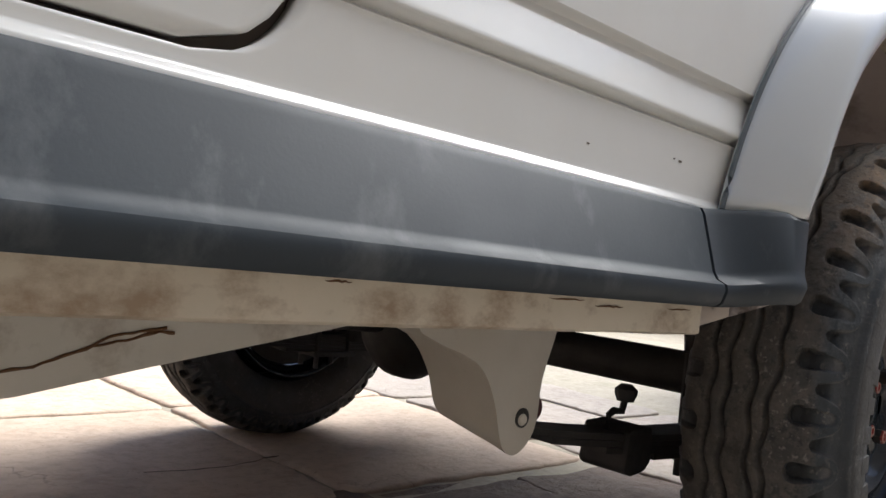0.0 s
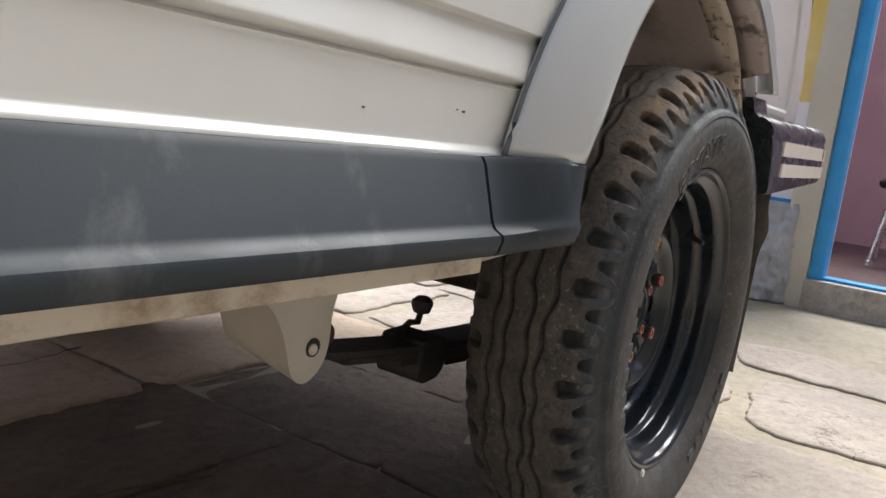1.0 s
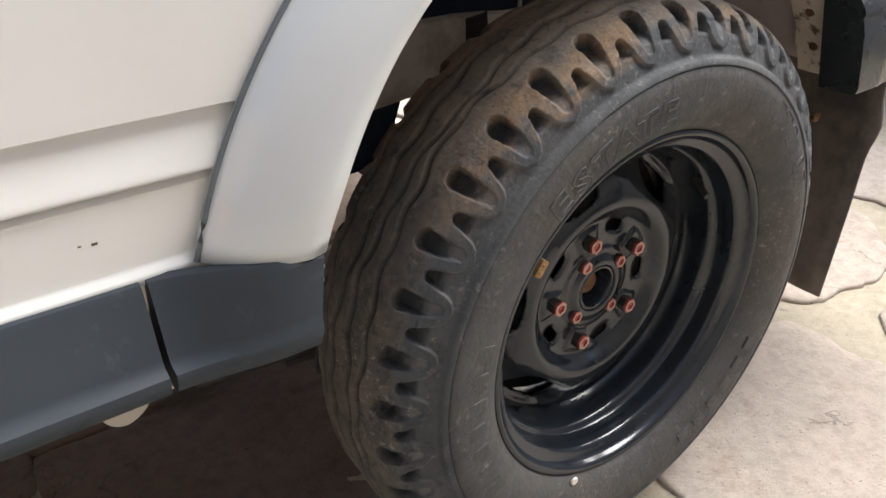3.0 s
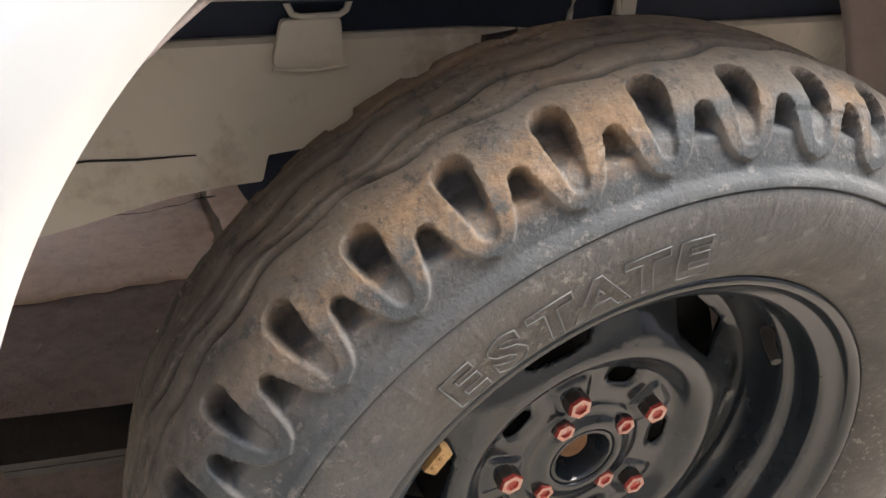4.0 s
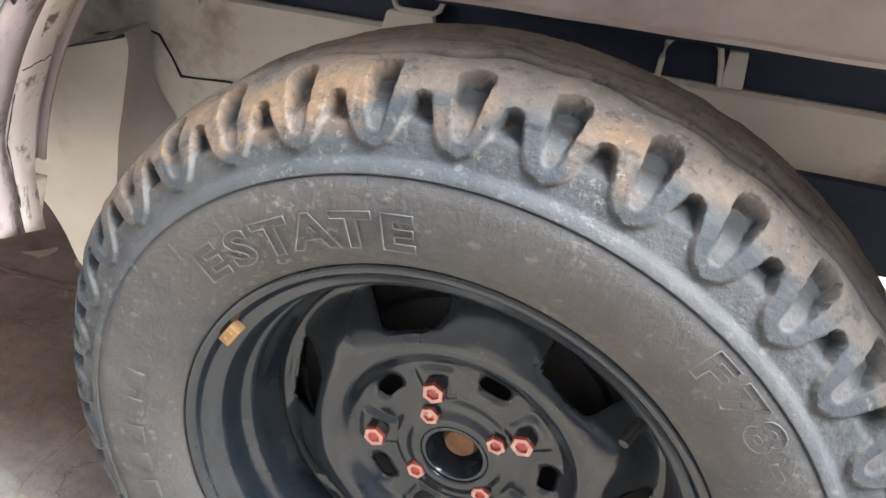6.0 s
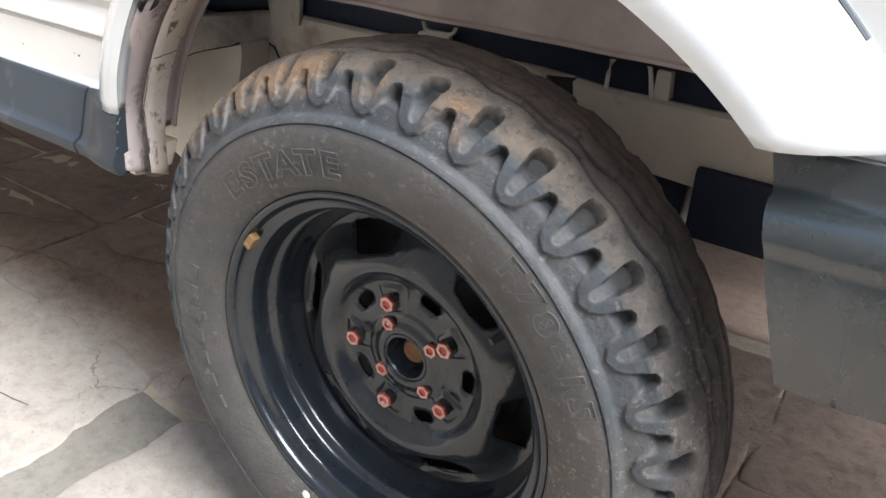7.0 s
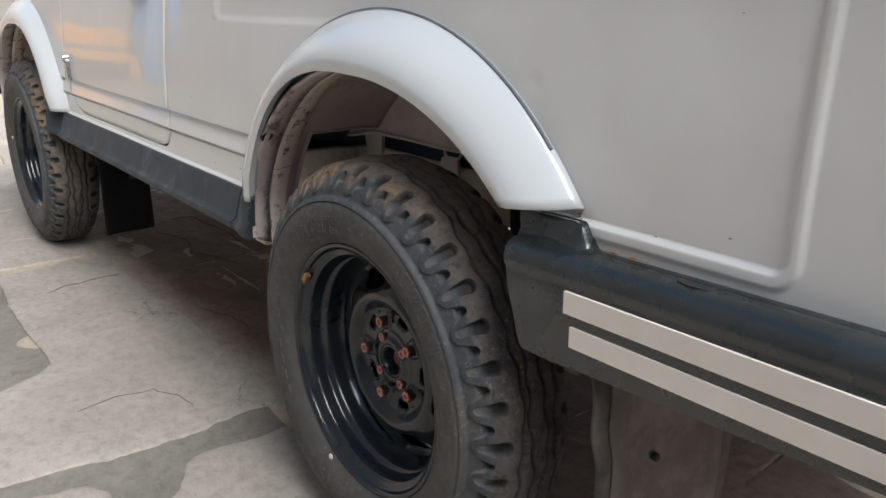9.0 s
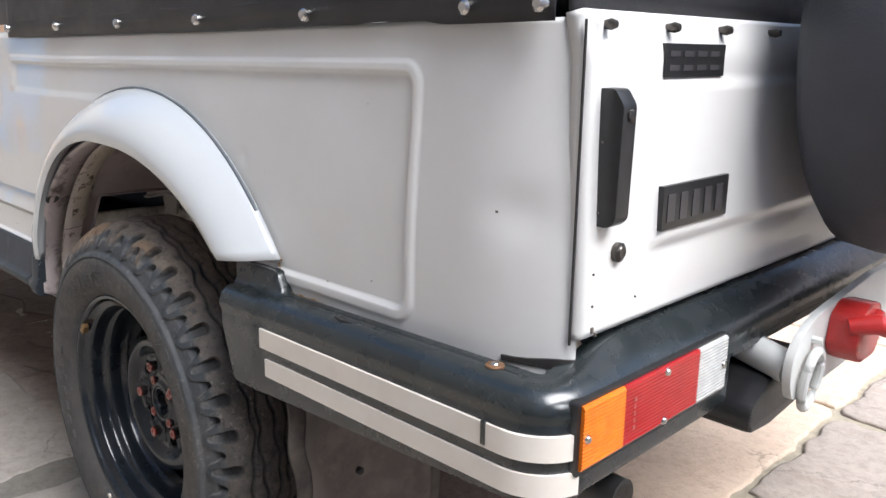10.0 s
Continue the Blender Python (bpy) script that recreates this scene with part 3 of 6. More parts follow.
flank("quarter_panel", lambda z: DOOR_R + 0.003 - round_in(z, 0.5735, 0.062) + 0.09 * max(0.0, z - 0.62) if z > 0.5736 else DOOR_R - 0.059, lambda z: 0.903, 0.552, 1.016, "white pressed tail quarter with sunken field", arches=(0.0,), corner=True, step=0.0065, strip=(-1.93, 0.5736))
door = flank("door", lambda z: DOOR_F + round_in(z, 0.578, 0.13), lambda z: DOOR_R - 0.004 - round_in(z, 0.578, 0.06) + 0.09 * max(0.0, z - 0.62), 0.578, 1.02, "white closed door")
flank("front_fender", lambda z: -3.02, lambda z: DOOR_F - 0.005 + round_in(max(z, 0.578), 0.578, 0.13), 0.552, 0.985, "white front wing", arches=(-BASE,))

# belt rail and the dark jamb behind the door gap
near(part("belt_rail", prism(rounded([(0.082, 1.0), (0.082, 1.022), (0.13, 1.03), (0.13, 1.0)], 0.008), "x", -0.90, 0.80), PAINT, car))
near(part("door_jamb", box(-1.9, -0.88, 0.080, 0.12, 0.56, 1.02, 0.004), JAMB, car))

# rocker under the cladding
b = bmesh.new()
rows = []
for i in range(60):
    x = lerp(-1.95, -0.468, i / 59)
    w = 0.0015 * noise.noise((x * 9, 0, 3))
    rows.append([(x, 0.066, 0.474), (x, 0.070 + w, 0.470), (x, 0.070 + w, 0.4425), (x, 0.075, 0.440 + w), (x, 0.13, 0.4405 + w), (x, 0.145, 0.474)])
for xa, xb, z in ((-0.905, -0.885, 0.4662), (-0.70, -0.655, 0.4655), (-0.64, -0.60, 0.462), (-0.53, -0.49, 0.4635)):
    fine = [(lerp(xa, xb, i / 8), 0.0695, z + 0.001 * noise.noise((i * 0.9, xa, 2))) for i in range(9)]
    near(part("rust_streak", tube([(px, py + 0.0003, pz + 0.0012 * noise.noise((px * 120, 0, 4))) for px, py, pz in fine], [0.0009 * math.sin(math.pi * (i + 0.3) / 9) for i in range(9)], 6), RUSTY, car))
near(part("rocker", sheet(rows, True, True, b), CREAM, car, "chipped cream painted rocker flange"))


# ---- dark cladding along the sills ----
def clad_profile(x, f):
    """f: 0 in the run of the sill, 1 at the end block by the wheel."""
    a = [(0.062, 0.557), (0.053, 0.556), (0.049, 0.550), (0.034, 0.500), (0.030, 0.494), (0.022, 0.490), (0.0205, 0.485), (0.024, 0.474), (0.029, 0.470), (0.062, 0.470)]
    c = [(0.021, 0.563), (0.012, 0.563), (0.007, 0.557), (0.004, 0.512), (0.002, 0.504), (0.000, 0.500), (-0.001, 0.495), (0.003, 0.482), (0.008, 0.478), (0.021, 0.478)]
    return [(x, lerp(p[0], q[0], f), lerp(p[1], q[1], f)) for p, q in zip(a, c)]


near(part("sill_cladding", sheet([clad_profile(x, 0) for x in np.linspace(-1.93, -0.523, 50)], True, True), PLASTIC, car, "scuffed dark grey plastic sill cladding"))
rows = [clad_profile(lerp(-0.518, -0.408, t), smooth01(t * 1.15)) for t in np.linspace(0, 1, 14)]
tip = [(x + 0.003 + 0.010 * smooth01((z - 0.48) / 0.08), y + 0.001, z) for x, y, z in rows[-1]]
near(part("sill_end", sheet(rows + [tip], True, True), PLASTIC, car, "dark grey plastic block before the tail wheel"))
for z, y0, r in ((0.4915, 0.0036, 0.0007), (0.5065, 0.0050, 0.0005), (0.5160, 0.0062, 0.0008), (0.5375, 0.0075, 0.0006), (0.5490, 0.0085, 0.0012), (0.5535, 0.0120, 0.0009)):
    x0 = -0.4052 + 0.0100 * smooth01((z - 0.48) / 0.08)
    near(part("scuff", tube([(x0, y0, z - 2 * r), (x0 + 0.0003, y0 + 0.0005, z), (x0, y0 + 0.0025, z + 1.2 * r)], [r * 0.3, r, r * 0.3], 6, None, 0.5), SCUFF, car))
rows = [clad_profile(lerp(-2.03, -1.935, t), 1 - smooth01(t)) for t in np.linspace(0, 1, 8)]
rows = [[(x, y + 0.008, z) for x, y, z in r] for r in rows]
near(part("sill_end", sheet(rows, True, True), PLASTIC, car))


# ---- wheel arch flares ----
def flare(cx, name, label, dy=0.0):
    rows = []
    n = 72
    sg = 1 if cx > -1 else -1
    for i in range(n + 1):
        # from the low end by the sill over the crown to the far end
        t = i / n
        a, ai = lerp(radians(-73.5), radians(54.7), t), lerp(radians(-65.0), radians(44.0), t)
        outer = Vector((0.006 + (0.507 if a < 0 else 0.5186) * math.sin(a), 0, 0.4124 + 0.5186 * math.cos(a)))
        edge = Vector((-0.424 * math.sin(-ai) ** 0.8 if ai < 0 else 0.478 * math.sin(ai), 0, 0.358 + 0.478 * math.cos(ai)))
        if ai < 0:
            edge += Vector((math.sin(ai), 0, math.cos(ai))) * 0.008 * math.sin(math.pi * min(1.0, -ai / radians(65))) ** 0.8
        outer.x, edge.x = cx + sg * outer.x, cx + sg * edge.x
        yb = 0.058 + 0.018 * smooth01((outer.z - 0.72) / 0.34) ** 1.2
        row = []
        for s in np.linspace(0, 1, 15):
            p = outer.lerp(edge, s ** 1.05)
            # the low tip draws in towards the sill block
            tuck = 0.006 * smooth01((0.62 - p.z) / 0.07) + 0.006 * smooth01((p.x - cx) * sg / 0.3)
            y = lerp(yb, tuck, math.sin(min(1.0, s * 1.12) * math.pi / 2) ** 0.85) + 0.004 * smooth01((s - 0.86) / 0.14)
            row.append((p.x, y + dy, p.z))
        e2 = edge + (edge - Vector((cx, 0, 0.38))).normalized() * 0.006
        row.append((e2.x, 0.016 + dy, e2.z))
        row.append((e2.x, 0.024 + dy, e2.z))
        rows.append(row)
    ob = part(name, sheet(rows), FLARE, car, label, smooth=60)
    if ob.data.polygons[len(ob.data.polygons) // 2].normal.y > 0:
        ob.data.flip_normals()
    near(solid(ob, 0.004))
    pts = [(lerp(r[0][0], r[1][0], 0.4), r[0][1] - 0.003, lerp(r[0][2], r[1][2], 0.4)) for r in rows]
    pts = [p for p in pts if p[0] < cx or p[2] > 0.765]
    near(part("flare_piping", tube(pts, 0.0027, 8), GASKET, car, "grey rubber piping strip"))


flare(0.0, "wheel_arch_flare", "glossy white bolted-on arch flare")
flare(-BASE, "wheel_arch_flare", "glossy white bolted-on arch flare", 0.010)


# ---- wheel wells ----
def arch_point(a, y, d, cx):
    """A point on the arch's flange at angle a from the top; it drops straight down at its foot before the wheel."""
    r = 0.443 + 0.0105 * (y - 0.024) / 0.08 + d
    if a < 0:
        deg = -math.degrees(a)
        x = min(r * math.sin(-a), 0.404 + 0.038 * (y - 0.024) / 0.08 + d)
        z = 0.400 + r * math.cos(-a)
        if deg > 70:
            z = lerp(0.400 + r * math.cos(radians(70)), 0.480 - 0.040 * (y - 0.024) / 0.08, (deg - 70) / 14)
        return cx - x, z
    return cx + (r + 0.029) * math.sin(a), max(0.534, 0.362 + (r + 0.038) * math.cos(a))


def well(cx):
    lip, roof = [], []
    for i in range(81):
        a = lerp(radians(-84), radians(70), i / 80)
        w = 0.0016 * noise.noise((a * 7, cx, 0))
        row = []
        for y, d in ((0.016, 0.003), (0.024, -0.001), (0.044, 0.0), (0.064, 0.001), (0.084, 0.0), (0.104, 0.0), (0.106, 0.014)):
            x, z = arch_point(a, y, d + w, cx)
            row.append((x, y if a < radians(40) else max(y, 0.062), z))
        lip.append(row)
    # the roof spans the well; its front foot is a narrow plate with a dark opening behind
    for a, wide in [(radians(g), 0.137) for g in np.linspace(-76, -49.6, 16)] + [(radians(g), 0.29) for g in np.linspace(-49.5, 70, 70)]:
        so, co = math.sin(a), math.cos(a)
        roof.append([(cx + ((0.462 if wide > 0.2 else 0.479) + d) * so, min(y, wide), 0.384 + (0.470 + d) * co) for y, d in ((0.09, 0.0), (0.110, 0.002), (0.137, 0.004), (0.18, 0.004), (0.235, 0.004), (0.275, 0.0), (0.2845, -0.006))])
    near(solid(part("arch_lip", sheet([r[:4] for r in lip]), LIP, car, "mauve-grey arch lip in worn primer", smooth=60), 0.003, 0))
    near(solid(part("inner_lip", sheet([[(px, max(py, 0.0645), pz) for px, py, pz in r[3:]] for r in lip]), LIP_PALE, car, "pale dirty inner plate of the arch lip", smooth=60), 0.003, 0))
    gap = [(*arch_point(a, 0.0652, -0.002, cx), 0.0652 + 0.0008 * noise.noise((a * 20, cx, 3))) for a in np.linspace(radians(-80), radians(-64), 24)]
    near(part("lip_gap", tube([(px, py, pz) for px, pz, py in gap], [0.0004 + 0.0012 * abs(noise.noise((i * 0.7, cx, 9))) for i in range(24)], 6), IRON, car, "black gap between the lip plates"))
    pts = [(*arch_point(radians(-61 + 0.5 * noise.noise((k * 0.45, 3, 1))), lerp(0.068, 0.104, k / 13), -0.0018, cx), lerp(0.068, 0.104, k / 13)) for k in range(14)]
    near(part("lip_crack", tube([(px, py, pz) for px, pz, py in pts], 0.0005, 6), IRON, car))
    near(solid(part("wheel_well", sheet(roof), WELL, car, "dusty brown-grey wheel well"), 0.004, 0))
    rows = []
    for x in np.linspace(-0.46, 0.47, 60):
        zb = 0.672 - 0.020 * smooth01((-0.34 - x) / 0.12) + 0.0015 * noise.noise((x * 11, cx, 5))
        rows.append([(cx + x, 0.300, 0.87), (cx + x, 0.285, 0.87), (cx + x, 0.285, zb + 0.009), (cx + x, 0.283, zb + 0.006), (cx + x, 0.277, zb + 0.004), (cx + x, 0.277, zb), (cx + x, 0.300, zb)])
    near(part("well_wall", sheet(rows, True, True), WELL_WALL, car))
    seam = []
    for i in range(91):
        a = lerp(radians(-58), radians(69), i / 90)
        w = 0.003 * noise.noise((a * 9, cx, 2))
        c = Vector((math.sin(a), 0, math.cos(a)))
        x, z = arch_point(a, 0.09, -0.001, cx)
        seam.append([(x - c.x * h, y + w, z - c.z * h) for y, h in ((0.072, -0.003), (0.074, 0.0015 + w * 0.5), (0.090, 0.002 + w * 0.5), (0.108, 0.0), (0.112, -0.006))])
    near(part("arch_seam", sheet(seam, True), DIRTY, car, "cream seam sealer with brown dirt", smooth=60))
    rows = []
    for i in range(25):
        a = lerp(radians(38), radians(70), i / 24)
        w = 0.002 * noise.noise((a * 15, cx, 7))
        x, z = cx + 0.462 * math.sin(a), max(0.532, 0.360 + 0.470 * math.cos(a))
        rows.append([(x + 0.006, 0.062 + w, z), (x, 0.064 + w, z), (x - 0.001, 0.090, z), (x, 0.116 + 2 * w, z), (x + 0.008, 0.118, z)])
    near(part("lip_flange", sheet(rows), DIRTY, car, "cream flange with rusty bolts", smooth=60))
    for ang in (50, 56, 63):
        a = radians(ang)
        near(part("lip_screw", lathe([(0, 0.0), (0.005, 0.0), (0.007, 0.003), (0.007, 0.006), (0, 0.006)], 10, axis="x", centre=(cx + 0.458 * math.sin(a), 0.090, max(0.545, 0.360 + 0.470 * math.cos(a)))), RUSTY, car))


well(0.0)
well(-BASE)
b = lathe([(0, -0.004), (0.009, -0.004), (0.0105, -0.0025), (0.0125, -0.003), (0.0155, -0.0005), (0.0155, 0.004), (0, 0.004)], 20)
b.transform(Matrix.Translation((-0.3310, 0.026, 0.6970)) @ Matrix.Scale(0.8, 4) @ Matrix.Rotation(radians(-48), 4, "Y") @ Matrix.Rotation(radians(-90), 4, "X"))
near(part("lip_plug", b, BLACK_PART, car, "black rubber plug in the lip"))

# chassis rails climbing over the axle, body mounts, spring hanger
RAIL_LOW = [(-3.2, 0.335), (-1.3, 0.335), (-1.0, 0.352), (-0.878, 0.377), (-0.70, 0.411), (-0.466, 0.455), (-0.365, 0.472), (-0.26, 0.495), (-0.200, 0.497), (-0.194, 0.522), (0.0, 0.540), (0.45, 0.515), (0.88, 0.50)]


def rail_y(x):
    return 0.312 + 0.023 * smooth01((x + 0.72) / 0.2)


rows = []
for x in sorted(list(np.linspace(-3.2, 0.74, 90)) + [-0.201, -0.1995, -0.1945, -0.193]):
    lo = along(RAIL_LOW, x)
    hi = min(0.6255 - 0.007 * smooth01(x / 0.08), lo + 0.17)
    yr = rail_y(x)
    rows.append([(x, yr, lo), (x, yr, hi - 0.004), (x, yr + 0.004, hi), (x, 0.40, hi), (x, 0.40, lo)])
near(part("chassis_rail", sheet(rows, True, True), CHASSIS, car, "dull white painted chassis rail"))
seam = [(-0.60, 0.334, 0.546), (-0.574, 0.334, 0.553), (-0.523, 0.334, 0.566), (-0.480, 0.334, 0.575), (-0.464, 0.334, 0.571), (-0.449, 0.334, 0.546), (-0.440, 0.334, 0.527), (-0.420, 0.334, 0.528), (-0.384, 0.334, 0.531), (-0.34, 0.334, 0.533), (-0.302, 0.334, 0.530), (-0.255, 0.334, 0.529)]
near(part("rail_seam", tube(seam, [0.0010, 0.0015, 0.0010, 0.0013, 0.0018, 0.0012, 0.0018, 0.0011, 0.0014, 0.0009, 0.0011, 0.0006], 6), IRON, car, "black open seam in the rail"))
for pts in ([(-1.06, 0.358), (-0.998, 0.373), (-0.97, 0.380), (-0.941, 0.389), (-0.925, 0.399), (-0.90, 0.405), (-0.872, 0.408)], [(-0.935, 0.392), (-0.91, 0.396), (-0.885, 0.404), (-0.868, 0.402)]):
    fine = [(lerp(a[0], b_[0], t), 0.3115, lerp(a[1], b_[1], t)) for a, b_ in zip(pts, pts[1:]) for t in (0, 0.25, 0.5, 0.75)]
    fine = [(x + 0.002 * noise.noise((x * 90, z * 90, 1)), y, z + 0.003 * noise.noise((x * 70, z * 70, 5))) for x, y, z in fine]
    near(part("rust_streak", tube(fine, [0.0010 + 0.0012 * abs(noise.noise((p[0] * 60, 1, 2))) for p in fine], 6), RUSTY, car, "rusty crack in the rail paint"))
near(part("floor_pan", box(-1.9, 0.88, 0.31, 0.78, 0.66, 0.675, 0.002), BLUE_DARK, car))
# dark sheet in the open gap, its colour standing for the shade
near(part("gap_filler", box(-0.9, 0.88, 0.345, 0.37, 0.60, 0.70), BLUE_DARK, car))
loop = [(-0.179, 0.326, 0.668), (-0.177, 0.325, 0.656), (-0.173, 0.324, 0.648), (-0.166, 0.324, 0.6455), (-0.134, 0.324, 0.646), (-0.128, 0.324, 0.650), (-0.124, 0.325, 0.660), (-0.122, 0.326, 0.668)]
near(part("body_mount", tube(loop, 0.0028, 8), CHASSIS, car, "thin bent metal mount loop"))
b = prism(rounded([(-0.182, 0.644), (-0.133, 0.644), (-0.130, 0.603), (-0.188, 0.603), (-0.190, 0.612)], 0.004, 3), "y", 0.321, 0.329, 0.0015)
b = tube([(-0.191, 0.320, 0.605), (-0.16, 0.319, 0.6025), (-0.128, 0.320, 0.604)], 0.0016, 6, b)
near(part("mount_tab", b, CHASSIS, car, "dull white mount tab"))
loop = [(0.085, 0.326, 0.622), (0.086, 0.325, 0.640), (0.088, 0.325, 0.654), (0.094, 0.325, 0.660), (0.127, 0.325, 0.661), (0.134, 0.325, 0.656), (0.137, 0.325, 0.643), (0.140, 0.326, 0.622)]
near(part("body_mount", tube(loop, 0.0028, 8), CHASSIS, car, "thin bent metal mount loop"))
near(part("mount_tab", prism(rounded([(0.141, 0.622), (0.142, 0.655), (0.158, 0.655), (0.160, 0.622)], 0.003, 2), "y", 0.326, 0.34, 0.001), CHASSIS, car, "dull white mount tab"))

front = [(-0.53, 0.565), (-0.47, 0.584), (-0.427, 0.597), (-0.441, 0.53), (-0.454, 0.487), (-0.468, 0.42), (-0.484, 0.370), (-0.487, 0.325), (-0.498, 0.302), (-0.520, 0.290), (-0.541, 0.303), (-0.559, 0.350), (-0.590, 0.388), (-0.68, 0.43), (-0.6, 0.52)]
back = [(-0.53, 0.565), (-0.50, 0.575), (-0.476, 0.580), (-0.479, 0.53), (-0.469, 0.50), (-0.451, 0.468), (-0.463, 0.41), (-0.49, 0.345), (-0.507, 0.318), (-0.525, 0.310), (-0.545, 0.325), (-0.562, 0.365), (-0.597, 0.403), (-0.68, 0.44), (-0.6, 0.53)]


def bowed(pts, seg=4):
    """A closed outline drawn smoothly through its points."""
    out = []
    for i in range(len(pts)):
        p = [Vector((*pts[(i + k) % len(pts)], 0)) for k in (-1, 0, 1, 2)]
        for j in range(seg):
            t = j / seg
            q = 0.5 * (2 * p[1] + (p[2] - p[0]) * t + (2 * p[0] - 5 * p[1] + 4 * p[2] - p[3]) * t ** 2 + (3 * p[1] - p[0] - 3 * p[2] + p[3]) * t ** 3)
            out.append((q.x, q.y))
    return out


front, back = bowed(front), bowed(back)
rows = []
for f, y in ((0.0, 0.2365), (0.02, 0.2385), (0.25, 0.258), (0.5, 0.285), (0.75, 0.31), (1.0, 0.336)):
    rows.append([(lerp(p[0], q[0], f), y, lerp(p[1], q[1], f)) for p, q in zip(front, back)])
near(part("spring_hanger", sheet(rows, True, True), HANGER, car, "cream painted spring hanger bracket", smooth=42))
crack = [(-0.56, 0.233, 0.552), (-0.53, 0.2345, 0.567), (-0.50, 0.2345, 0.577), (-0.47, 0.2345, 0.586), (-0.445, 0.235, 0.593), (-0.430, 0.2355, 0.599), (-0.424, 0.245, 0.598)]
near(part("hanger_seam", tube(crack[:-1], [0.0006, 0.0011, 0.0008, 0.0013, 0.0010, 0.0024], 6), IRON, car, "black open seam over the hanger"))
# flat dark disc that paints the shade inside the hole
near(part("hanger_hole", lathe([(0, 0.2345), (0.0085, 0.2345), (0.0105, 0.2352), (0.0105, 0.239), (0, 0.239)], 20, centre=(-0.512, 0, 0.329)), IRON, car))
near(part("hanger_bolt", lathe([(0, 0.2325), (0.0055, 0.2325), (0.0065, 0.234), (0.0065, 0.2365), (0, 0.237)], 14, centre=(-0.5135, 0, 0.3275)), CHASSIS, car, "worn pin in the hanger's hole"))
near(part("hanger_web", prism(rounded([(-0.47, 0.66), (-0.40, 0.66), (-0.405, 0.612), (-0.46, 0.606)], 0.004, 2), "y", 0.328, 0.337, 0.001), CHASSIS, car))
near(part("spring_bush", lathe([(0, 0.246), (0.014, 0.246), (0.016, 0.25), (0.016, 0.30), (0, 0.30)], 20, centre=(-0.481, 0, 0.335)), WINE, car, "wine red rubber bush"))


def leaf_spring(cx, sgn):
    for k, (x0, x1) in enumerate(((-0.50, 0.16), (-0.44, 0.15), (-0.33, 0.14), (-0.22, 0.13), (-0.13, 0.12))):
        rows = []
        for x in np.linspace(x0, x1, 24):
            z = 0.320 - 0.040 * (1 - (x / 0.52) ** 2) - 0.0085 * k
            rows.append([(cx + sgn * x, 0.248, z), (cx + sgn * x, 0.306, z), (cx + sgn * x, 0.306, z - 0.0075), (cx + sgn * x, 0.248, z - 0.0075)])
        near(part("spring_leaf", sheet(rows, True, True), IRON, car))
    for x in (-0.27,):
        x = cx + sgn * x
        b = prism(rounded([(x - 0.026, 0.248), (x - 0.012, 0.240), (x + 0.020, 0.244), (x + 0.034, 0.256), (x + 0.030, 0.300), (x - 0.020, 0.298)], 0.006, 3), "y", 0.242, 0.312, 0.002)
        b = tube([(x - 0.024, 0.275, 0.296), (x - 0.022, 0.275, 0.312), (x - 0.012, 0.275, 0.317), (x + 0.006, 0.275, 0.315), (x + 0.012, 0.275, 0.332)], 0.0048, 8, b)
        b = lathe([(0, 0.328), (0.011, 0.328), (0.015, 0.338), (0.015, 0.344), (0.008, 0.350), (0, 0.350)], 9, b, "z", (x + 0.012, 0.275, 0))
        near(part("spring_clamp", b, IRON, car))
    b = box(cx - 0.06, cx + 0.06, 0.235, 0.32, 0.228, 0.24, 0.003)
    for dx in (-0.045, 0.045):
        for y in (0.246, 0.308):
            b = tube([(cx + dx, y, 0.20), (cx + dx, y, 0.385)], 0.006, 8, b)
    near(part("u_bolt_plate", b, IRON, car))
    near(part("shock_absorber", tube([(cx + 0.05 * sgn, 0.33, 0.27), (cx + 0.02 * sgn, 0.35, 0.62)], 0.024, 12), IRON, car))


leaf_spring(0.0, 1)
leaf_spring(-BASE, -1)
for cx, dy in ((0.0, 0.98), (-BASE, 0.98)):
    axle = part("axle", tube([(cx, 0.2, AXLE), (cx, 2 * YC - 0.2, AXLE)], 0.034, 20), IRON, car, "oily black axle tube")
    part("differential", lathe([(0, -0.10), (0.05, -0.095), (0.095, -0.06), (0.115, -0.02), (0.115, 0.02), (0.095, 0.06), (0.05, 0.1), (0, 0.1)], 28, centre=(cx, dy, AXLE - 0.01)), IRON, axle)
    near(part("brake_drum", lathe([(0, 0.11), (0.11, 0.11), (0.128, 0.114), (0.131, 0.122), (0.170, 0.124), (0.170, 0.132), (0.138, 0.14), (0.138, 0.172), (0.06, 0.185), (0, 0.19)], 40, centre=(cx, 0, AXLE)), IRON, car))
# box raised over the pale rail so that it reads dark there
near(part("rail_bracket", box(0.205, 0.44, 0.324, 0.40, 0.472, 0.556, 0.004), BLUE_DARK, car, "dark bracket box, raised to hide the pale rail"))
part("propeller_shaft", tube([(-1.4, 0.86, 0.42), (-0.1, 0.97, 0.35)], 0.028, 14), IRON, car)
part("gearbox", box(-2.0, -1.35, 0.62, 0.98, 0.36, 0.62, 0.03), IRON, car)
part("fuel_tank", box(0.42, 0.78, 0.62, 1.12, 0.52, 0.66, 0.03), IRON, car, "black underbody fuel tank")
b = prism(rounded([(-0.222, 0.54), (-0.226, 0.50), (-0.214, 0.472), (-0.195, 0.446), (-0.16, 0.44), (-0.11, 0.46), (-0.08, 0.545)], 0.01), "y", 0.352, 0.40, 0.004)
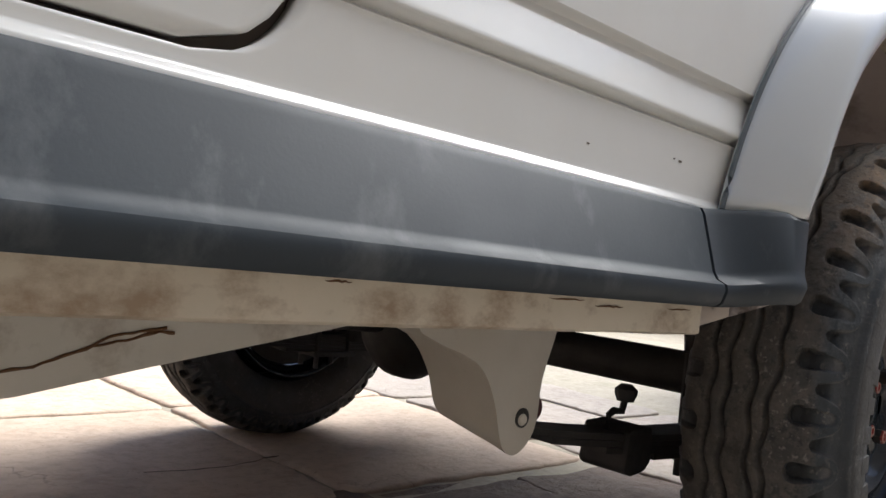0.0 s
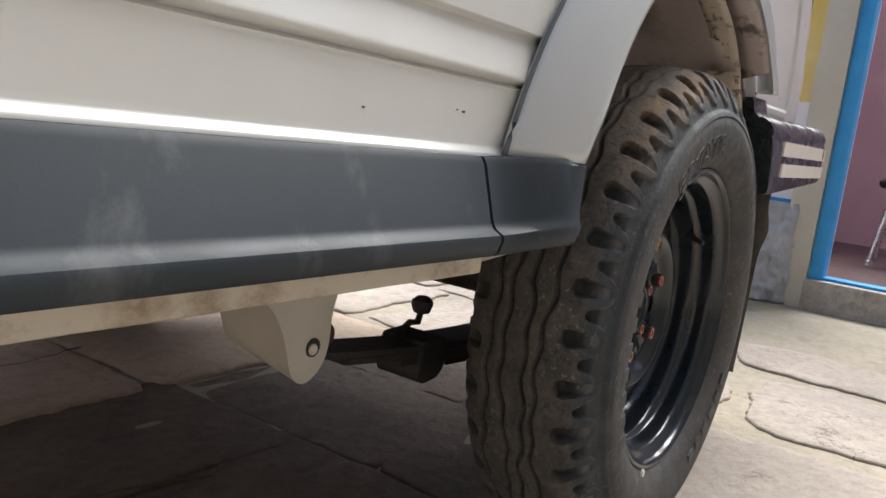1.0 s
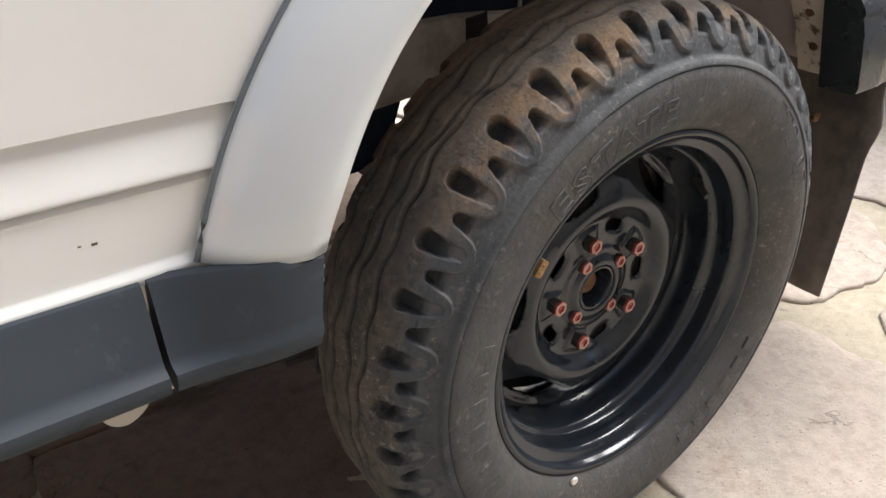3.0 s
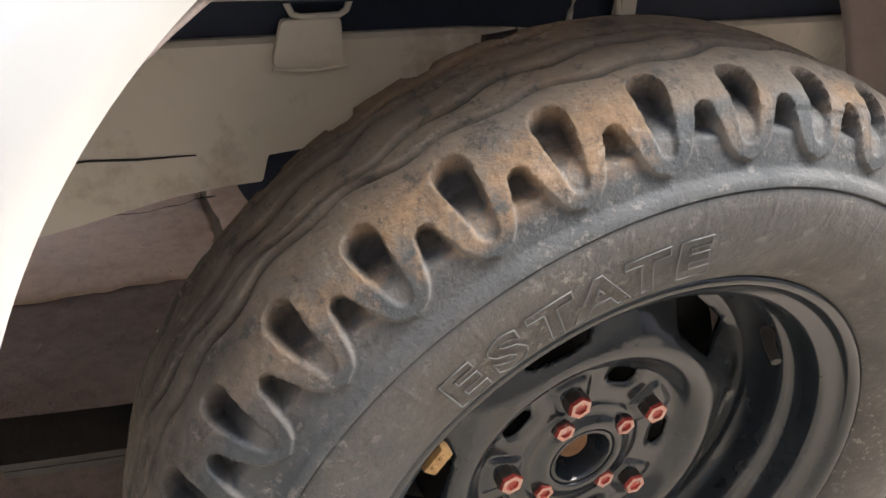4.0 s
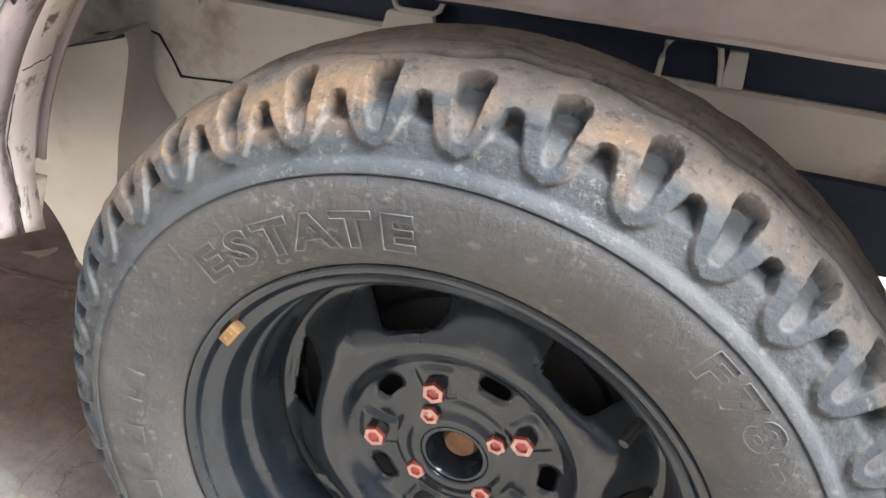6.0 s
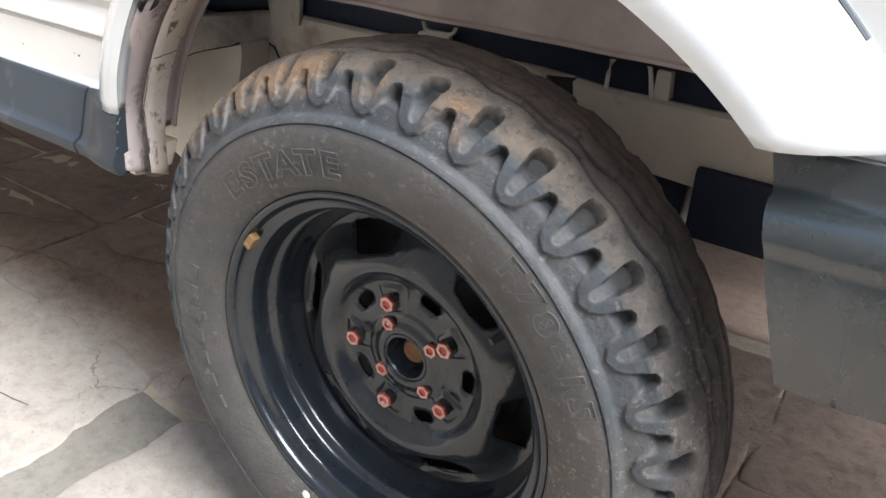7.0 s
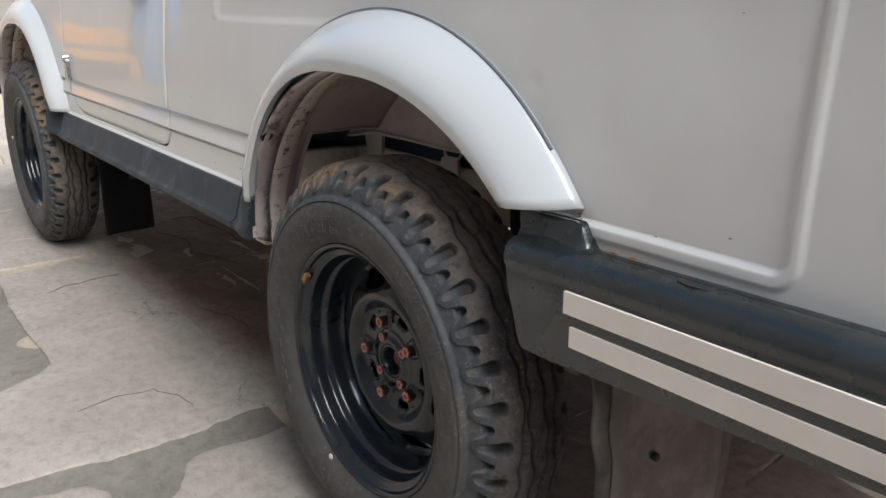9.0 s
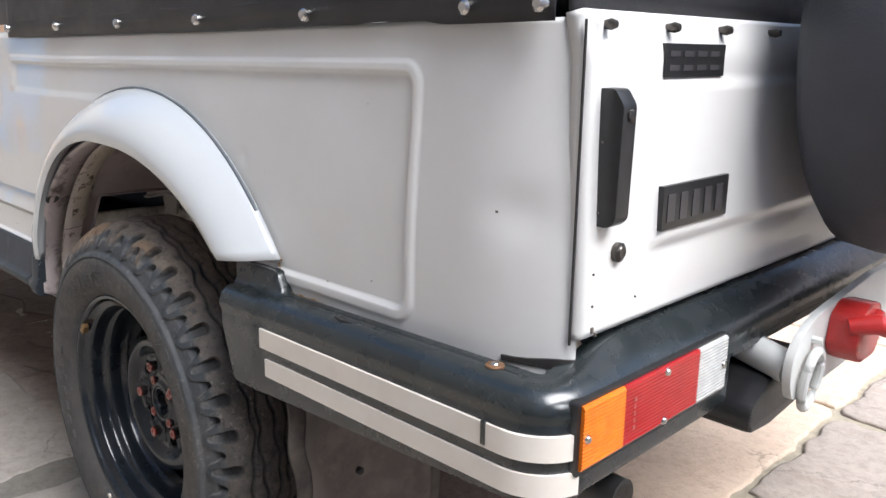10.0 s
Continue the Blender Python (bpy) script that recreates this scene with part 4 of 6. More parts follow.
# unseen extra block, added dark to hide bright ground in the gap
near(part("bump_stop", box(0.05, 0.19, 0.352, 0.40, 0.455, 0.55, 0.008), BLUE_DARK, car, "dark stop block under the rail"))
near(part("bump_stop", b, BLUE_DARK, car, "dark stop block under the rail"))
pipe = part("exhaust_pipe", tube([(-1.5, 0.5, 0.42), (-0.5, 0.48, 0.44), (-0.2, 0.47, 0.56), (0.15, 0.45, 0.58), (0.35, 0.36, 0.55), (0.6, 0.22, 0.515), (0.93, 0.165, 0.512)], 0.021, 14), DARK_METAL, car, "dull steel exhaust pipe")
part("exhaust_mouth", lathe([(0.0, 0.90), (0.017, 0.90), (0.017, 0.932), (0.0225, 0.932), (0.0225, 0.88)], 18, axis="x", centre=(0, 0.165, 0.512)), BLACK_PART, pipe)
part("brake_line", tube([(-0.9, 0.40, 0.45), (-0.4, 0.42, 0.46), (-0.1, 0.6, 0.40), (0.0, 0.8, 0.39)], 0.005, 6), IRON, car)


# ---- mud flaps ----
def mud_flap(x, z0, z1, y0, y1, bow, lean, mat, ear=0.0):
    rows = []
    for i in range(25):
        t = i / 24
        z = lerp(z1, z0, t)
        rows.append([(x + lean * t + bow * math.sin(t * math.pi * 1.15) + 0.006 * math.sin(v * 5 + t * 4), lerp(y0 + 0.012 * smooth01(t * 3) - 0.002 - ear * math.exp(-((t - 0.33) / 0.08) ** 2), y1, v), z + 0.006 * v) for v in np.linspace(0, 1, 13)])
    flap = near(solid(part("mud_flap", sheet(rows), mat, car, "black rubber mud flap", smooth=60), 0.006, 0))
    if ear:
        near(solid(part("flap_dust", sheet([[(px + 0.0045, py, pz) for px, py, pz in r[1:-1]] for r in rows[1:-1]]), FLAP_DUST, car, "pale dust caked on the flap", smooth=60), 0.001, 0))
    return flap


mud_flap(0.480, 0.176, 0.60, 0.014, 0.305, 0.012, 0.012, DUSTY_FLAP, 0.012)
mud_flap(-1.97, 0.092, 0.46, 0.135, 0.318, 0.0, 0.01, FLAP)
# dark stud standing in for the hole in the flap
near(part("flap_screw", lathe([(0, 0.006), (0.004, 0.006), (0.006, 0.004), (0.006, -0.002), (0, -0.002)], 12, axis="x", centre=(0.502, 0.135, 0.385)), IRON, car))

# ---- wheels ----
LUGS = 37


def tyre_mesh():
    """A lugged tyre: round-ended tongues run down the shoulder, each with a long scoop in it, a short slot between each two."""
    prof = [(0.211, 0.018), (0.2155, 0.007), (0.222, -0.003), (0.232, -0.010), (0.245, -0.0148), (0.262, -0.0180), (0.278, -0.0175), (0.2885, -0.0158), (0.2891, -0.0143), (0.2899, -0.0143), (0.2907, -0.0166), (0.2960, -0.0152), (0.2972, -0.0128),
            (0.3045, -0.0098), (0.316, -0.0050), (0.3265, 0.0010), (0.3355, 0.0085), (0.3415, 0.0165), (0.3458, 0.0260), (0.3484, 0.0380), (0.3503, 0.0600), (0.3512, 0.0790)]
    prof = prof + [(r, 0.158 - y) for r, y in prof[-2::-1]]
    pr = np.array(prof)
    s = np.r_[0, np.cumsum(np.hypot(*np.diff(pr, axis=0).T))]
    half = s[-1] / 2
    s_line = float(np.interp(0.298, pr[:22, 0], s[:22]))
    fine = np.arange(0, s[-1], 0.0005)
    R0, Y0 = np.interp(fine, s, pr[:, 0]), np.interp(fine, s, pr[:, 1])
    # soften the shoulder's section
    k = np.ones(21) / 21
    soft_r, soft_y = (np.convolve(np.pad(v, 10, mode="edge"), k, "valid") for v in (R0, Y0))
    edge = np.clip((np.minimum(fine, s[-1] - fine) - s_line - 0.004) / 0.012, 0, 1)
    R0, Y0 = R0 + (soft_r - R0) * edge, Y0 + (soft_y - Y0) * edge
    knots = np.unique(np.r_[s[:13], (s[7] + s[8]) / 2, np.arange(s_line, s_line + 0.072, 0.00125), np.arange(s_line + 0.0725, half, 0.0012), half])
    rough_knots = np.unique(np.r_[s[:13:2], np.arange(s[12], half, 0.0024)])
    grid = np.r_[knots, s[-1] - rough_knots[::-1]]
    R, Y = np.interp(grid, fine, R0), np.interp(grid, fine, Y0)
    dR, dY = np.gradient(R), np.gradient(Y)
    ln = np.hypot(dR, dY)
    nR, nY = dY / ln, -dR / ln
    seg = LUGS * 46
    th = np.arange(seg) / seg * 2 * np.pi
    phase = ((th - radians(10.4)) * LUGS / (2 * np.pi) + 0.5) % 1.0
    lug = np.floor((th - radians(10.4)) * LUGS / (2 * np.pi) + 0.5).astype(int) % LUGS
    wob = np.array([noise.noise((q * 1.7 + 0.37, 0.3, 0)) for q in range(LUGS)])[lug][None, :]
    wob2 = np.array([noise.noise((q * 2.3 + 0.61, 4.3, 0)) for q in range(LUGS)])[lug][None, :]
    A = np.minimum(grid, s[-1] - grid)[:, None]
    P = np.where((grid > half)[:, None], (phase[None, :] + 0.5) % 1.0, phase[None, :])
    pitch = 0.0545
    T = th[None, :]
    u = np.abs((P - 0.5) * pitch)
    v = pitch / 2 - u

    def ss(x):
        x = np.clip(x, 0, 1)
        return x * x * (3 - 2 * x)

    a = A - s_line - 0.0075
    # the sunken wedge between two tongues: its half width narrows upwards to the slot
    wedge = np.interp(a, [-0.004, 0.0, 0.004, 0.010, 0.018, 0.026, 0.034, 0.036, 0.0372], [0.036, 0.0272, 0.0175, 0.0128, 0.0098, 0.0066, 0.0046, 0.0028, -0.003])
    inside = ss((wedge - v) / 0.0026 + 0.5)
    base_zone = ss((a + 0.010) / 0.006)
    low = inside * base_zone
    deep = 0.0034 + 0.0085 * ss((a - 0.015) / 0.010)
    d = -deep * low
    rim_line = np.exp(-((wedge - v) / 0.0013) ** 2) * ss((0.030 - a) / 0.012) * (a > -0.001)
    d += 0.0007 * rim_line
    # the scoop within a tongue: a shallow pad at its foot, a deep pit at its head
    wv = np.interp(a, [0.010, 0.02, 0.035, 0.05, 0.06], [0.0052, 0.0062, 0.0080, 0.0094, 0.0092]) * (1 + 0.10 * wob2)
    us = np.abs((P - 0.5) * pitch - 0.0012 * wob)
    foot, head = 0.0100 + 0.001 * wob, 0.0610 + 0.004 * wob
    arc = lambda w: w - np.sqrt(np.maximum(0, w ** 2 - np.minimum(us, w) ** 2))
    scoop = ss((wv - us) / 0.0024 + 0.5) * ss((a - foot - arc(wv)) / 0.0024 + 0.5) * ss((head - a - 0.8 * arc(wv)) / 0.0030 + 0.5)
    sink = 0.0022 + 0.0118 * ss((a - 0.018) / 0.030)
    d -= sink * scoop
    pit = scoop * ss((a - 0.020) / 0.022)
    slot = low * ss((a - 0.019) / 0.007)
    # waved rain grooves of the worn tread
    groove = np.zeros_like(d)
    for yy, ph in ((0.0505, 0.0), (0.0695, 1.3), (0.0935, 2.2), (0.118, 0.9)):
        line = yy + 0.0026 * np.sin(T * LUGS + ph) + 0.0040 * np.sin(T * 6 + 2 * ph) + 0.0020 * np.sin(T * 15 + ph)
        groove = np.maximum(groove, np.exp(-((Y[:, None] - line) / 0.0030) ** 4) * (0.75 + 0.25 * np.sin(T * 9 + ph * 4) ** 2) * (R[:, None] > 0.343))
    d -= 0.0060 * groove
    # uneven wear, chipped block edges
    rough = np.array([[noise.noise((p * 31.0, q * 9.0, 1.7)) for q in np.linspace(0, 25, 300)] for p in np.linspace(0, 1.0, 24)])
    ia, it = np.clip(np.linspace(0, 23, len(grid)), 0, 23).astype(int), (np.arange(seg) * 300 // seg)
    d += 0.0006 * rough[ia][:, it] * (a > 0.02) + 0.0009 * np.sin(T * 7 + 120 * Y[:, None]) * (a > 0.03)
    # radial ticks moulded on the sidewall
    tick = np.exp(-(((th * 36 / (2 * np.pi)) % 1.0 - 0.5) / 0.03) ** 2)[None, :]
    d += 0.0007 * tick * ((R[:, None] > 0.270) & (R[:, None] < 0.286) & (A < s_line))
    rr = R[:, None] + nR[:, None] * d
    yy = Y[:, None] + nY[:, None] * d
    verts = np.stack([rr * np.sin(T), yy, rr * np.cos(T)], -1).reshape(-1, 3)
    m = len(grid)
    i, j = np.meshgrid(np.arange(m - 1), np.arange(seg), indexing="ij")
    q0, q1, q2, q3 = i * seg + j, i * seg + (j + 1) % seg, (i + 1) * seg + (j + 1) % seg, (i + 1) * seg + j
    me = bpy.data.meshes.new("tyre")
    me.from_pydata(verts.tolist(), [], np.stack([q0, q1, q2, q3], -1).reshape(-1, 4).tolist())
    tongue = (1 - low) * (1 - scoop) * ss((a + 0.001) / 0.002) * ss((0.040 - a) / 0.014)
    pad = scoop * (1 - ss((a - 0.016) / 0.012))
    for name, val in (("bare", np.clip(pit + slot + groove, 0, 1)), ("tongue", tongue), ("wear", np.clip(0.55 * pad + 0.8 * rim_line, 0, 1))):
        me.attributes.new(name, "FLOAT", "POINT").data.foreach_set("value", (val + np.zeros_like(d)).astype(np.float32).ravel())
    me.update()
    if me.polygons[10 * seg].normal.y > 0:
        me.flip_normals()
    return me


def rim_disc():
    """The pressed wheel centre: six windows, five slots between the studs."""
    rad = [(0.030, 0.070), (0.034, 0.0690), (0.038, 0.0700), (0.041, 0.0725), (0.046, 0.0740), (0.052, 0.0742), (0.054, 0.0765), (0.087, 0.0765), (0.094, 0.0750), (0.099, 0.0710), (0.103, 0.0660), (0.108, 0.0615), (0.113, 0.0595), (0.119, 0.0600),
           (0.126, 0.0630), (0.132, 0.0670), (0.139, 0.0730), (0.147, 0.0800), (0.155, 0.0860), (0.162, 0.0890), (0.168, 0.0895), (0.174, 0.0880)]
    radii = np.linspace(0.030, 0.174, 58)
    seg = 240

    def turn(a, first, step, n):
        return min(((a - first - step * q + 180) % 360 - 180 for q in range(n)), key=abs)

    def hole(x, z):
        """Below nought inside a window or a slot."""
        r, a = math.hypot(x, z), math.degrees(math.atan2(x, z))
        d = radians(turn(a, -20, 60, 6))
        u, v = abs(r * math.sin(d)), r * math.cos(d) - 0.1430
        p, q = (u - 0.0335 - 0.42 * v) * 0.88, abs(v) - 0.0165
        k = 0.008
        m = max(p, q) + max(0.0, k - abs(p - q)) ** 2 / (4 * k)
        d = radians(turn(a, 19.5, 72, 5))
        u, v = abs(r * math.sin(d)), r * math.cos(d) - 0.080
        return min(m, math.hypot(max(0.0, u - 0.0065), v) - 0.0078)

    b = bmesh.new()
    vs = []
    for r in radii:
        row = []
        for k in range(seg):
            a = 360.0 * k / seg
            near_win = abs(turn(a, -20, 60, 6))
            near_nut = abs(turn(a, -16.5, 72, 5))
            yy = along(rad, r)
            if 0.118 < r < 0.172:
                yy -= 0.007 * smooth01((near_win - 14) / 14) * smooth01((r - 0.116) / 0.03) * smooth01((0.176 - r) / 0.03)
            if 0.05 < r < 0.095:
                yy -= 0.004 * smooth01((14 - near_nut) / 6) * smooth01((0.02 - abs(r - 0.072)) / 0.01)
            x, z = r * math.sin(radians(a)), r * math.cos(radians(a))
            h = hole(x, z)
            if abs(h) < 0.006:
                yy += 0.0025 * smooth01(1 - abs(h) / 0.006)
            row.append(b.verts.new((x, yy, z)))
        vs.append(row)
    for lo, hi in zip(vs, vs[1:]):
        for k in range(seg):
            q = (lo[k], lo[(k + 1) % seg], hi[(k + 1) % seg], hi[k])
            if hole(sum(v.co.x for v in q) / 4, sum(v.co.z for v in q) / 4) > 0:
                b.faces.new(q)
    bmesh.ops.delete(b, geom=[v for v in b.verts if not v.link_faces], context="VERTS")
    # draw the cut edges onto the smooth outline of each opening
    for v in b.verts:
        if any(e.is_boundary for e in v.link_edges) and 0.06 < math.hypot(v.co.x, v.co.z) < 0.172:
            for _ in range(3):
                h, e = hole(v.co.x, v.co.z), 0.0004
                gx, gz = (hole(v.co.x + e, v.co.z) - h) / e, (hole(v.co.x, v.co.z + e) - h) / e
                g = max(0.3, gx * gx + gz * gz)
                v.co.x -= h * gx / g
                v.co.z -= h * gz / g
    return b


def hex_nut(r, y0, y1, name, parent, x, z, turn):
    """Dark plated nut with a red painted end."""
    b = bmesh.new()
    rings = []
    for rr, y in ((r, y1), (r, y0 + 0.003), (r * 0.9, y0), (r * 0.55, y0), (r * 0.5, y0 + 0.002)):
        rings.append([b.verts.new((x + rr * math.sin(turn + k * math.pi / 3), y, z + rr * math.cos(turn + k * math.pi / 3))) for k in range(6)])
    for q, (u, w) in enumerate(zip(rings, rings[1:])):
        for k in range(6):
            f = b.faces.new((u[k], u[(k + 1) % 6], w[(k + 1) % 6], w[k]))
            f.material_index = 1 if q in (1, 3) else (2 if q == 2 else 0)
    f = b.faces.new(rings[-1])
    f.material_index = 1
    return part(name, b, [DARK_METAL, RED_PAINT, WORN_NUT], parent, "dark nut with worn red end", smooth=20)


wheel = new("wheel")
wheel.parent = car
wheel["label"] = "black steel wheel with worn lugged tyre"
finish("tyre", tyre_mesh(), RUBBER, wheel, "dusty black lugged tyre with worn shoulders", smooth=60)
lip = [(0.214, 0.016), (0.2150, 0.006), (0.2135, 0.0015), (0.2100, 0.0005), (0.2065, 0.0030), (0.2040, 0.0100), (0.1990, 0.0150), (0.1945, 0.0180), (0.1930, 0.0230), (0.1925, 0.0400), (0.1900, 0.0450), (0.1850, 0.0480), (0.1830, 0.0530), (0.1820, 0.0700), (0.1790, 0.0780), (0.1750, 0.0850), (0.1740, 0.1300), (0.19, 0.16), (0.205, 0.17)]
fine_lip = []
for (r0, y0), (r1, y1) in zip(lip, lip[1:]):
    fine_lip += [(lerp(r0, r1, t), lerp(y0, y1, t)) for t in (0, 0.5)]
fine_lip = [(r * 1.02 if r > 0.2 else r, y) for r, y in fine_lip]
rim = part("rim", lathe(fine_lip, 120), RIM, wheel, "glossy black stepped steel rim", smooth=60)
solid(rim, 0.002, 0)
disc = part("wheel_disc", rim_disc(), RIM, wheel, "black pressed wheel centre with windows", smooth=60)
solid(disc, 0.005, 0)
part("hub_cap", lathe([(0, 0.092), (0.018, 0.092), (0.022, 0.086), (0.0225, 0.074), (0.026, 0.0685), (0.031, 0.0690), (0.034, 0.078)], 36), RIM, wheel)
part("bore_plug", lathe([(0, 0.083), (0.013, 0.083), (0.016, 0.088)], 24), RUSTY, wheel)
for k in range(5):
    a = radians(-16.5 + 72 * k)
    hex_nut(0.0105, 0.0585, 0.084, "wheel_nut", wheel, 0.0699 * math.sin(a), 0.0699 * math.cos(a), 0.3 * k)
for k in range(4):
    a = radians(-33 + 87 * k)
    hex_nut(0.0092, 0.0655, 0.083, "hub_bolt", wheel, 0.0435 * math.sin(a), 0.0435 * math.cos(a), 0.2 + 0.5 * k)
a = radians(-54.5)
wm = Matrix.Translation((0.205 * math.sin(a), 0.0045, 0.205 * math.cos(a))) @ Matrix.Rotation(a, 4, "Y")
b = box(-0.0095, 0.0095, -0.006, 0.005, -0.006, 0.004, 0.002)
for dx in (-0.004, 0.004):
    b = lathe([(0, -0.0075), (0.0018, -0.0072), (0.002, -0.006)], 8, b, "y", (dx, 0, 0))
b.transform(wm)
part("wheel_weight", b, BRASS, wheel, "small tarnished clip-on balance weight")
a = radians(53)
b = tube([(0.181 * math.sin(a), 0.055, 0.181 * math.cos(a)), (0.172 * math.sin(a), 0.042, 0.172 * math.cos(a)), (0.166 * math.sin(a), 0.028, 0.166 * math.cos(a))], [0.006, 0.0045, 0.004], 10)
part("valve_stem", b, IRON, wheel)
a = radians(-156)
part("paint_dot", lathe([(0, -0.0135), (0.0048, -0.0135), (0.0056, -0.011)], 14, centre=(0.222 * math.sin(a), 0.0045, 0.222 * math.cos(a))), WHITE_TAPE, wheel, "pale paint dot")


def raised_text(text, start, step, radius, size):
    """Moulded letters standing along the sidewall."""
    for k, ch in enumerate(text):
        if ch == " ":
            continue
        me = letter_mesh(ch, size, 0.0007, 0.00055)
        a = radians(start + step * k)
        turn = Matrix.Rotation(a, 4, "Y") @ Matrix.Translation((0, -0.0172 if radius < 0.25 else -0.0178, radius)) @ Matrix.Rotation(radians(3 if radius < 0.25 else -2), 4, "X") @ Matrix.Rotation(radians(90), 4, "X")
        me.transform(turn @ Matrix.Diagonal((1.32, 1.0, 1.0, 1.0)))
        finish("letter", me, MOULD, wheel, smooth=0)


raised_text("ESTATE", -40.4, 6.85, 0.2410, 0.035)
raised_text("F78-15", 39.0, 5.55, 0.2620, 0.031)
for first, count in ((-118, 7), (120, 6)):
    for k in range(count):
        m = Matrix.Rotation(radians(first + 7 * k), 4, "Y") @ Matrix.Translation((0, -0.0145, 0.256))
        part("sidewall_bar", box(-0.009, 0.009, -0.0036, 0.0, -0.010, 0.010, 0.0006, None, m), RUBBER, wheel)

wheel.matrix_basis = Matrix.Translation((0, 0, AXLE))
copy_thing(wheel, pose(0, 2 * YC, AXLE, 0, 40, 180))
copy_thing(wheel, pose(-BASE, 0.004, AXLE, 0, 75, 0))
copy_thing(wheel, pose(-BASE, 2 * YC - 0.004, AXLE, 0, 130, 180))

# ---- tail bumper ----
def bumper_row(px, py, nx, ny, lo, hi, lift, ramp=0.0):
    """A section of the bumper; (nx, ny) points out of the car; ramp: how much its top climbs inwards."""
    sec = [(-0.055, hi + lift), (-0.043, hi + lift + 0.001), (-0.039, hi + lift * 0.75), (-0.037, hi + lift * 0.25 + 0.002), (-0.030, hi + 0.002), (-0.021, hi + 0.001), (-0.0135, hi - 0.0025), (-0.0070, hi - 0.0080), (-0.0022, hi - 0.0155), (0.0, hi - 0.0235), (-0.0022, hi - 0.0300), (-0.0015, hi - 0.0345), (0.001, hi - 0.05), (0.0, lo + 0.012), (-0.003, lo + 0.003), (-0.012, lo), (-0.055, lo)]
    return [(px + nx * d, py + ny * d, z + (ramp * smooth01(-d / 0.055) if z > hi - 0.012 else 0.0)) for d, z in sec]


def bump_hi(x):
    return 0.665 + 0.026 * (x - 0.4)


def bump_lo(x):
    return 0.530 + 0.060 * max(0.0, x - 0.45)


rows = []
for x in sorted(list(np.linspace(0.335, 0.885, 34)) + [0.4335, 0.438, 0.441, 0.444, 0.447, 0.450, 0.454, 0.458]):
    f = smooth01((0.459 - x) / 0.026)
    row = bumper_row(x, 0.005 - 0.003 * f, 0, -1, bump_lo(x), bump_hi(x), 0.032 * f)
    # the front edge leans back towards its foot
    rows.append([(px + 0.30 * max(0.0, 0.70 - pz) * smooth01((0.43 - x) / 0.06), py, pz) for px, py, pz in row])
for k in range(1, 12):
    a = k / 12 * math.pi / 2
    rows.append(bumper_row(0.885 + 0.061 * math.sin(a), 0.066 - 0.061 * math.cos(a), math.sin(a), -math.cos(a), bump_lo(0.9), bump_hi(0.9), 0.0))
for y in np.linspace(0.068, 0.372, 16):
    rows.append(bumper_row(0.946, y, 1, 0, 0.562, 0.679, 0.0, 0.026 * smooth01((y - 0.06) / 0.12)))
bumper_end = part("bumper_end", sheet(rows, True, True), TRIM, car, "scuffed black plastic bumper corner", smooth=45)
near(bumper_end)
rows = [bumper_row(0.9445, y, 1, 0, 0.625, 0.678, 0.0, 0.027) for y in np.linspace(0.370, 2 * YC - 0.370, 20)]
part("bumper_middle", sheet(rows, True, True), TRIM, car, "black tail bumper beam")
for z0, z1, xs in ((0.603, 0.630, 0.456), (0.564, 0.589, 0.467)):
    rows = []
    for x in np.linspace(xs, 0.885, 16):
        s_ = 0.014 * (x - 0.456)
        rows.append([(x, 0.0012, z0 + s_), (x, 0.0012, z1 + s_), (x, 0.005, z1 + s_), (x, 0.005, z0 + s_)])
    s_ = 0.006
    for k in range(1, 12):
        a = k / 11 * radians(78)
        rows.append([(0.885 + r * math.sin(a), 0.066 - r * math.cos(a), z + s_) for r, z in ((0.0648, z0), (0.0648, z1), (0.060, z1), (0.060, z0))])
    near(part("bumper_stripe", sheet(rows, True, True), WHITE_TAPE, car, "cream white reflective stripe"))
near(part("stripe_tear", box(0.862, 0.868, 0.0, 0.0024, 0.612, 0.638, 0.0004), TRIM, car))
near(part("bumper_screw", lathe([(0, 0.0395), (0.003, 0.040), (0.0045, 0.042), (0.0045, 0.048), (0, 0.048)], 14, centre=(0.424, 0, 0.684)), DARK_METAL, car))
for x, y, z, mt in ((0.842, 0.043, 0.681, STEEL),):
    near(part("bumper_screw", lathe([(0, z + 0.0015), (0.0035, z + 0.0012), (0.005, z - 0.0005), (0.0085, z - 0.0010), (0.0085, z - 0.008), (0, z - 0.008)], 14, axis="z", centre=(x, y, 0)), mt, car))
near(part("bumper_washer", lathe([(0.005, 0.6808), (0.0095, 0.6805), (0.0105, 0.6795), (0.0105, 0.677), (0.005, 0.677)], 18, axis="z", centre=(0.842, 0.043, 0)), RUSTY, car, "rusty washer"))
# solid dark strip on the panel, painting the black shade over the bumper
rows = []
for x in np.linspace(0.812, 0.902, 16):
    a = min(1.0, max(0.0, (x - 0.775) / 0.128)) * math.pi / 2
    xx = 0.775 + 0.128 * math.sin(a) if x > 0.775 else x
    yy = side_y(xx, 0.69) + corner_in(xx) - 0.002
    h = 0.005 * smooth01((x - 0.815) / 0.05)
    rows.append([(xx, yy, 0.676), (xx, yy, 0.682 + h), (xx, yy + 0.004, 0.683 + h), (xx, yy + 0.004, 0.676)])
near(part("panel_gap", sheet(rows, True, True), IRON, car, "dark strip for the shaded gap over the bumper"))
near(part("bumper_slit", prism([(0.585, 0.030), (0.602, 0.026), (0.622, 0.029), (0.604, 0.033)], "z", 0.668, 0.6735), IRON, car))
